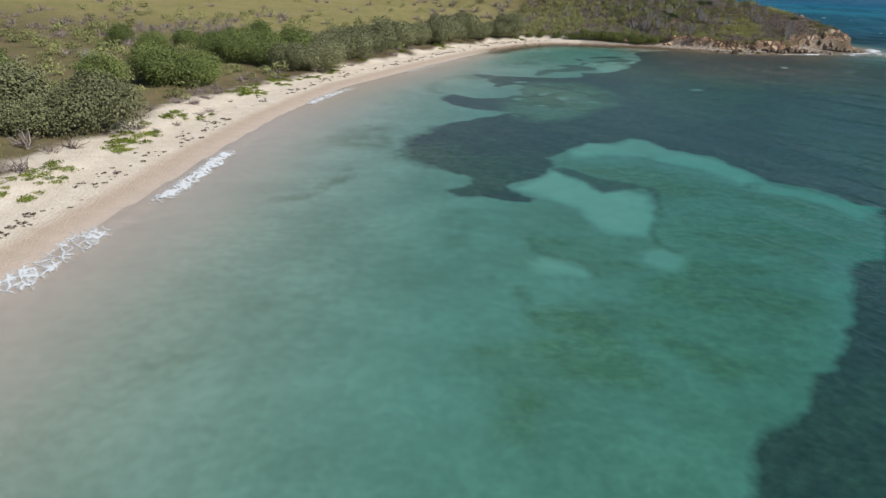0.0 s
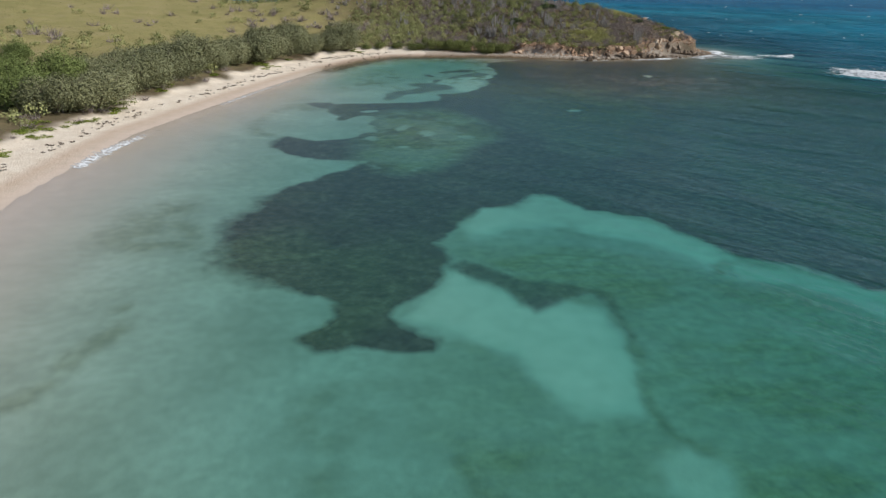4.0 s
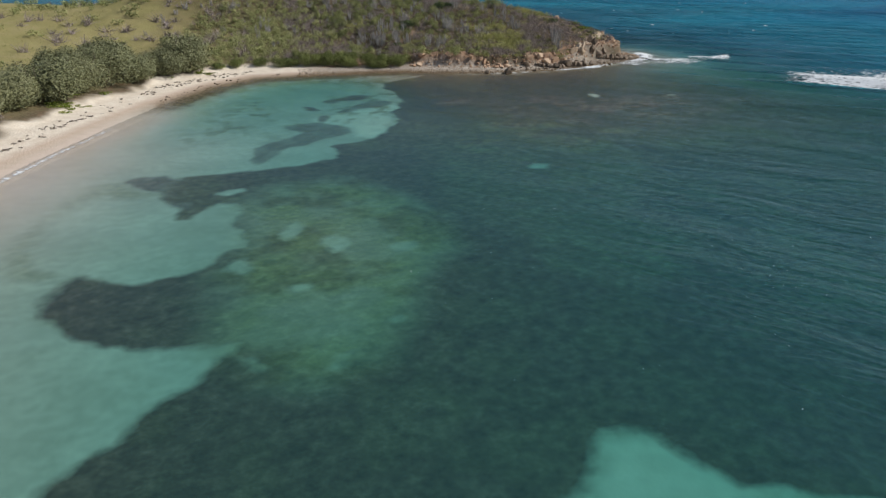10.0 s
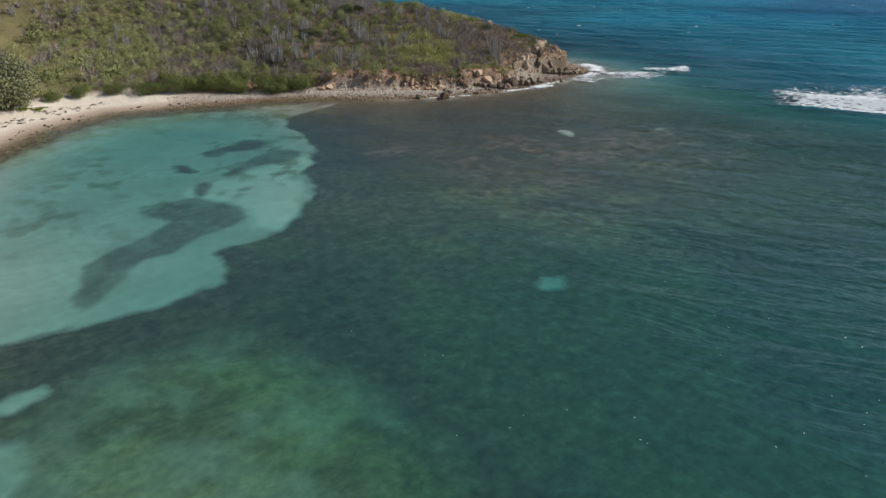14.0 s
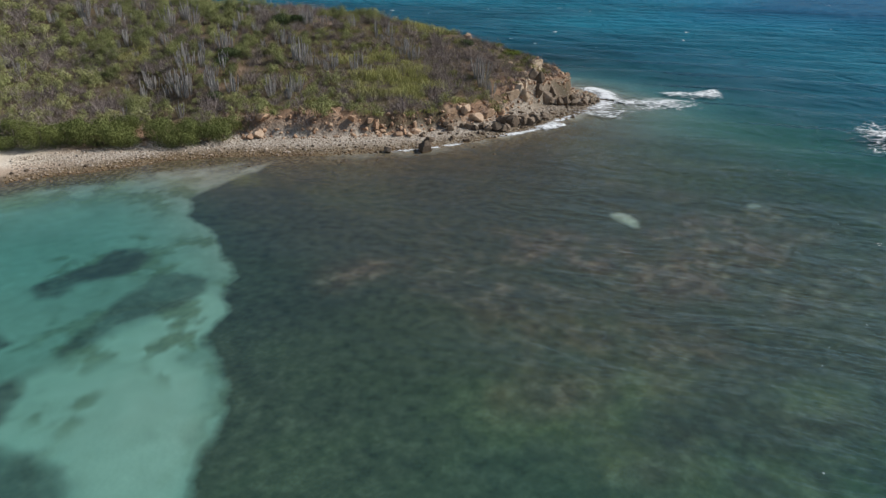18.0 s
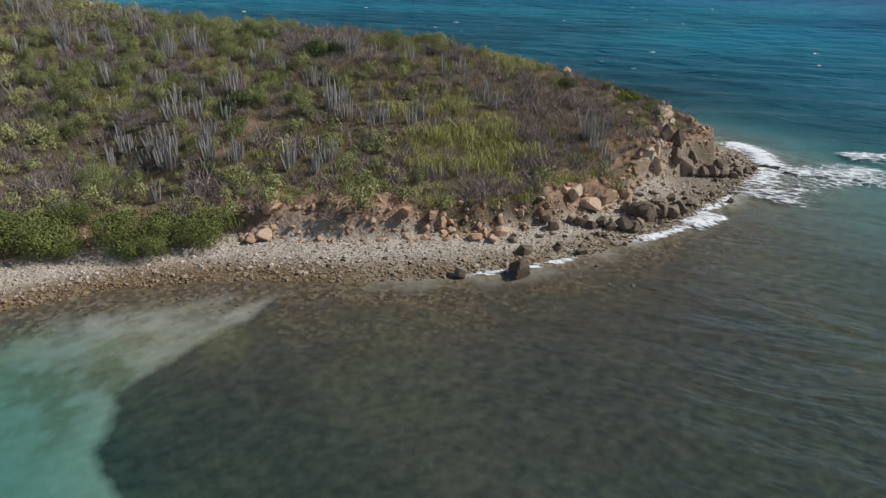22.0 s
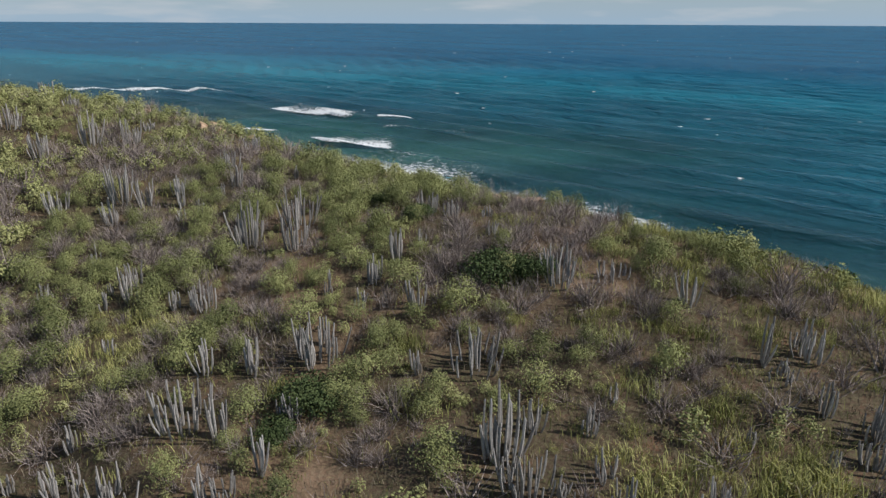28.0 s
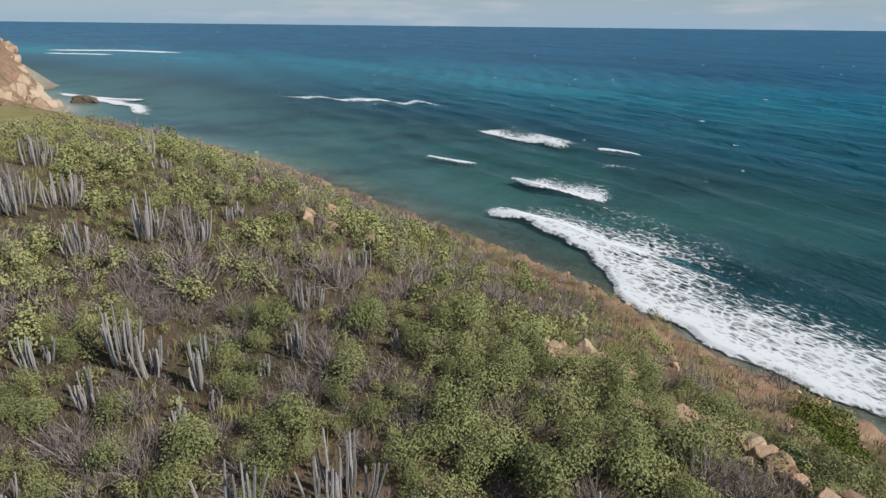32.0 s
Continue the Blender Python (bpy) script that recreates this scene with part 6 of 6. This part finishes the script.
def rubble():
    """Angular broken rock of the eroded bank and of the cliffs."""
    shapes = [stone(600 + k, 2, 5, 0.5, 0.015, 0.92, 1.0) for k in range(8)]
    x, y, r = jitter(58, 130, 202, 244, 0.42, 67)
    z, d = ground(x, y)
    u = r.uniform(0, 1, x.size)
    wob = 2.2 * (fbm(x * 0.2, y * 0.2, 51) - 0.5)
    band = smooth(4.6, 5.8, d + 0.6 * wob) * smooth(8.6, 7.0, d + wob)
    ok = (u < 0.85 * band) & (x + y < 352)
    i = np.where(ok)[0]
    scatter("bank_rubble", shapes, np.stack([x[i], y[i], z[i] + 0.02, 0.07 + 0.34 * r.uniform(0, 1, i.size) ** 3, r.uniform(0.6, 1.2, i.size), r.uniform(0, 6.28, i.size), u[i], i], 1), MAT["tan_stone"], "angular tan rubble of the eroded bank", "rubble")
    # the far cliff's broken face
    x, y, r = jitter(-110, -40, 396, 482, 2.6, 68)
    z, d = ground(x, y)
    c = outline_distance(x, y, CLIFF)
    i = np.where((np.abs(c - 2) < 4.5) & (r.uniform(0, 1, x.size) < 0.7))[0]
    scatter("cliff_rubble", shapes, np.stack([x[i], y[i], z[i] - 0.4, 0.8 + 1.6 * r.uniform(0, 1, i.size) ** 2, r.uniform(0.8, 1.6, i.size), r.uniform(0, 6.28, i.size), r.uniform(0, 1, i.size), i], 1), MAT["cliff_stone"], "broken tan rock on the far cliff", "rubble")


def wrack():
    """Dark dry seaweed and twigs along the beach."""
    shapes = [leaf_cloud(560 + k, 1.0, 0.16, 3, 26, 0.16, 1.5) for k in range(4)]
    x, y, r = jitter(-60, 36, 20, 228, 0.7, 71)
    z, d = ground(x, y)
    line = np.abs(d - 6.2 - 2.6 * (fbm(x * 0.06, y * 0.06, 73) - 0.5))
    ok = (line < 1.9) & (r.uniform(0, 1, x.size) < 0.5 * smooth(0.42, 0.6, fbm(x * 0.4, y * 0.4, 74)) * smooth(1.9, 0.4, line) + 0.03)
    i = np.where(ok)[0]
    scatter("seaweed_wrack", shapes, np.stack([x[i], y[i], z[i] + 0.01, r.uniform(0.4, 1.2, i.size), r.uniform(0.6, 1.2, i.size), r.uniform(0, 6.28, i.size), r.uniform(0, 1, i.size), i], 1), MAT["wrack"], "dark dry seaweed strewn along the beach", "seaweed")


# ---- far cliff and islet ----
def far_rocks():
    for x, y, sx, sy, sz, turn, seed, name, label, mat in ((-60, 474, 6, 4, 2.4, 20, 3, "islet", "low dark rock awash off the far cliff", "dark_stone"),):
        sv, sf = stone(580 + seed, 3, 12, 0.6, 0.04)
        ob = tagged(new(name, mesh_from(name, sv, sf, [MAT[mat]], False)), label, "rock")
        ob.matrix_basis = pose(x, y, 0.1, 0, 0, turn) @ Matrix.Diagonal((sx, sy, sz, 1))


# ---- foam ----
def foam_material():
    m, nt, node, out = material("sea_foam")
    pos = node("NewGeometry").outputs["Position"]
    dens = attr(nt, node, "dens")
    turned = node("Mapping", Vector=pos, Rotation=(0, 0, radians(55)))
    st = node("Mapping", Vector=turned.outputs[0], Scale=(0.5, 1.0, 1.0))
    n1 = node("TexNoise", Vector=st.outputs[0], Scale=1.3, Detail=8.0, Roughness=0.68, Distortion=0.6).outputs["Fac"]
    wob = node("TexNoise", Vector=pos, Scale=0.9, Detail=4.0).outputs["Color"]
    v = node("TexVoronoi", Vector=mix(nt, node, 0.45, st.outputs[0], wob, "ADD"), Scale=1.25)
    v.feature = "DISTANCE_TO_EDGE"
    lace = calc(nt, node, "SUBTRACT", 1.0, calc(nt, node, "MULTIPLY", v.outputs["Distance"], 6.0), True)
    h = calc(nt, node, "ADD", calc(nt, node, "MULTIPLY", n1, 1.27), calc(nt, node, "MULTIPLY", lace, 0.22))
    a = calc(nt, node, "SUBTRACT", calc(nt, node, "ADD", h, dens), 1.08)
    alpha = calc(nt, node, "MULTIPLY", a, 3.2, True)
    white = node("BsdfDiffuse", Color=(0.78, 0.80, 0.80, 1))
    clear = node("BsdfTransparent")
    mx = node("MixShader")
    nt.links.new(alpha, mx.inputs[0])
    nt.links.new(clear.outputs[0], mx.inputs[1])
    nt.links.new(white.outputs[0], mx.inputs[2])
    nt.links.new(mx.outputs[0], out.inputs["Surface"])
    return m


def foam_band(pts, front, back, crest, dens, seed, label="white foam of a breaking wave", name="breaking_wave", step=0.7, lip=0.45):
    """A band of foam along a line; front is the wave's face, back the trailing foam."""
    p = np.asarray(pts, float)
    seg = np.r_[0, np.cumsum(np.hypot(*np.diff(p, axis=0).T))]
    n = max(4, int(seg[-1] / step))
    s = np.linspace(0, seg[-1], n)
    cx, cy = np.interp(s, seg, p[:, 0]), np.interp(s, seg, p[:, 1])
    cx, cy = [np.convolve(np.pad(q, 4, "edge"), np.ones(9) / 9, "valid") for q in (cx, cy)]
    tx, ty = np.gradient(cx), np.gradient(cy)
    ln = np.hypot(tx, ty) + 1e-9
    nx, ny = -ty / ln, tx / ln
    wave = 1.6 * (fbm(s * 0.13, s * 0 + seed, 81) - 0.5) * min(3.0, back * 0.35)
    q = np.linspace(-1, 1, max(9, int((front + back) / step)))
    off = np.where(q < 0, q * front, q * back)
    X = cx[:, None] + nx[:, None] * (off[None] + wave[:, None])
    Y = cy[:, None] + ny[:, None] * (off[None] + wave[:, None])
    along = np.minimum(1, np.minimum(s, seg[-1] - s) / (0.18 * seg[-1] + 0.1))[:, None] ** 0.7
    across = np.where(q < 0, smooth(-1, -0.55, q), 1 - 0.85 * smooth(0.0, 1.0, q))[None]
    gz, d = ground(X.ravel(), Y.ravel())
    top = crest * np.where(q < 0, smooth(-1, 0, q), smooth(0.8, 0, q))[None] * along
    z = np.maximum(swell(X.ravel(), Y.ravel(), d) * smooth(0, 8, -d), np.minimum(gz, 0.5)).reshape(X.shape) + 0.03 + top
    spike = np.where(q < 0, smooth(-0.5, 0, q), np.exp(-(q * back / 1.6) ** 2))[None]
    D = dens * along * (across + lip * spike) - 0.5 * (1 - along) + 0.40 * (fbm(X * 0.12, Y * 0.12, 83 + seed) - 0.5)
    k = np.arange((len(s) - 1) * (len(q) - 1))
    i, j = k % (len(q) - 1), k // (len(q) - 1)
    a = j * len(q) + i
    faces = np.stack([a, a + 1, a + len(q) + 1, a + len(q)], 1)
    me = mesh_from(name, np.stack([X, Y, z], -1).reshape(-1, 3), faces, [MAT["foam"]], True, {"dens": D.ravel()})
    return tagged(new(name, me), label, "surf", kind="stuff")


def surf():
    MAT["foam"] = foam_material()
    foam_band([(78, 343), (88, 337), (96, 326), (99, 316), (99, 308), (102, 299), (107, 292), (113, 286), (121, 279), (130, 268)], 1.2, 25, 0.35, 0.62, 1, lip=0.3)
    foam_band([(80, 342), (92, 336), (101, 326), (106, 316)], 1.2, 9, 0.5, 0.62, 2)
    foam_band([(86, 364), (94, 356), (107, 349)], 1.5, 16, 0.45, 0.60, 3)
    foam_band([(78, 428), (92, 411), (106, 396)], 1.5, 16, 0.5, 0.60, 4)
    foam_band([(69, 385), (76, 380), (83, 375)], 1.2, 5, 0.4, 0.6, 5)
    foam_band([(108, 397), (121, 392)], 1.2, 5, 0.35, 0.58, 6)
    foam_band([(105, 380), (130, 366)], 2, 12, 0.1, 0.3, 7)
    foam_band([(-6, 501), (20, 497), (46, 491), (60, 486), (78, 477)], 2.0, 8, 0.5, 0.52, 8)
    foam_band([(-330, 850), (-250, 862), (-170, 826)], 5, 22, 0.8, 0.85, 9, step=2.0)
    foam_band([(-290, 800), (-215, 790)], 4, 12, 0.6, 0.8, 10, step=2.0)
    foam_band([(-95, 506), (-62, 484), (-36, 464), (-18, 436)], 3, 7, 0.2, 0.7, 11)
    foam_band([(-40, 480), (-66, 490)], 3, 6, 0.3, 0.7, 12)
    # at the point
    foam_band([(112, 199.5), (119, 201.5), (126, 202), (134, 199), (142, 203)][::-1], 8, 6, 0.12, 0.44, 13, lip=0.0)
    foam_band([(126, 208), (130.5, 203), (135, 197)][::-1], 2.2, 3.5, 0.3, 0.5, 23, lip=0.25)
    foam_band([(138, 207), (143, 204), (149, 198)][::-1], 2.5, 6, 0.4, 0.52, 24, lip=0.15)
    foam_band([(126, 206), (131, 211), (134, 219)][::-1], 2.5, 5, 0.3, 0.55, 14)
    foam_band([(133, 178), (140, 168), (150, 158), (162, 149), (176, 141)], 15, 13, 0.3, 0.60, 15, lip=0.1)
    foam_band([(103, 201.2), (107, 201.4), (110, 201.8)], 1.8, 2.4, 0.25, 0.64, 16, "white splash at the rocks", "splash", 0.5, 0.1)
    foam_band([(79, 205.2), (83, 203.6), (88, 202.4), (93, 201.9)], 0.7, 0.9, 0.05, 0.42, 17, "thin white wash along the cobbles", "shore_wash")
    foam_band([(132, 228), (128, 248), (121, 263), (113, 277), (104, 290), (96, 303), (87, 315), (75, 328), (60, 344), (40, 366)], 2.4, 4.0, 0.05, 0.50, 18, "thin white wash along the seaward shore", "shore_wash")
    foam_band([(94, 202.6), (99, 201.6), (104, 201.6), (109, 202.6), (114, 203.6), (119, 204.8)], 0.9, 1.6, 0.05, 0.50, 25, "thin white wash along the cobbles", "shore_wash", 0.5)
    foam_band([(118, 204.6), (122, 205.6), (126, 206.6), (128, 209)][::-1], 1.8, 2.6, 0.15, 0.52, 26, "white splash at the rocks", "splash", 0.5, 0.1)
    # swash on the beach
    foam_band([(-32.6, 40), (-31.8, 50), (-30.8, 58)], 3.2, 2.4, 0.03, 0.56, 19, "white swash on the beach", "swash", 0.4, 0.0)
    foam_band([(-29.2, 60), (-28.2, 70), (-27.6, 80), (-26.6, 86)], 1.9, 1.6, 0.06, 0.66, 20, "white swash on the beach", "swash", 0.4, 0.1)
    foam_band([(-24, 112), (-21, 124), (-17, 136)], 1.6, 1.8, 0.04, 0.54, 21, "white swash on the beach", "swash", 0.4, 0.0)
    foam_band([(-12, 147.5), (-5, 162), (2, 176), (9, 189)], 0.5, 0.8, 0.03, 0.36, 22, "white swash on the beach", "swash", 0.4)
    # small white flecks laid on the bay where sun glints would sparkle
    r = np.random.default_rng(37)
    bits = []
    for cx, cy, spread_x, spread_y, n in ((66, 112, 14, 9, 90), (58, 100, 12, 9, 60), (76, 128, 14, 10, 90), (88, 146, 12, 9, 70), (96, 156, 10, 8, 50), (44, 118, 10, 12, 40)):
        for k in range(n):
            bits.append((cx + r.normal() * spread_x, cy + r.normal() * spread_y, 0.12, r.uniform(0.02, 0.06), 0.4, r.uniform(0, 6.28), 0.5, k))
    fleck = np.array([(-1, 0, 0), (0.1, -0.5, 0), (1.2, 0.1, 0), (0.2, 0.6, 0), (0.1, 0, 0.25)], float), np.array([(0, 1, 4), (1, 2, 4), (2, 3, 4), (3, 0, 4)])
    m, nt, node, out = material("glint_fleck")
    finish(nt, node, out, (0.78, 0.80, 0.80), 0.6)
    scatter("foam_flecks", [fleck], bits, m, "small white flecks on the bay in place of sun glints", "foam")
    # whitecaps on the open sea
    r = np.random.default_rng(31)
    verts, faces, dens = [], [], []
    for k in range(160):
        dist = 60 + 1900 * r.uniform(0, 1) ** 1.6
        a = radians(r.uniform(-30, 95))
        x, y = 95 + dist * math.sin(a), 245 + dist * math.cos(a)
        if x < 150 and y < 330 or height_at(x, y) > -3:
            continue
        ln, wd = r.uniform(0.2, 0.9) * (1 + dist / 700), r.uniform(0.04, 0.14) * (1 + dist / 700)
        t = radians(128 + r.normal() * 14)
        c, s = math.cos(t), math.sin(t)
        m = len(verts)
        for j in range(7):
            for w, h, dn in ((-1, 0.0, 0.1), (0, 0.28, 1.0), (1, 0.0, 0.15)):
                q = (j / 6 - 0.5) * 2
                u, v = q * ln, w * wd * (1 - q * q) + 0.25 * ln * q * q + 0.2 * r.normal()
                verts.append((x + u * c - v * s, y + u * s + v * c, 0.3 + h))
                dens.append(dn * (1 - 0.6 * q * q))
        for j in range(6):
            for w in range(2):
                b = m + j * 3 + w
                faces.append((b, b + 1, b + 4, b + 3))
    me = mesh_from("whitecaps", np.array(verts), np.array(faces), [MAT["foam"]], True, {"dens": np.array(dens)})
    tagged(new("whitecaps", me), "small white wave crests on the open sea", "whitecaps", kind="stuff")


put_rocks()
cobbles()
rubble()
wrack()
far_rocks()
surf()
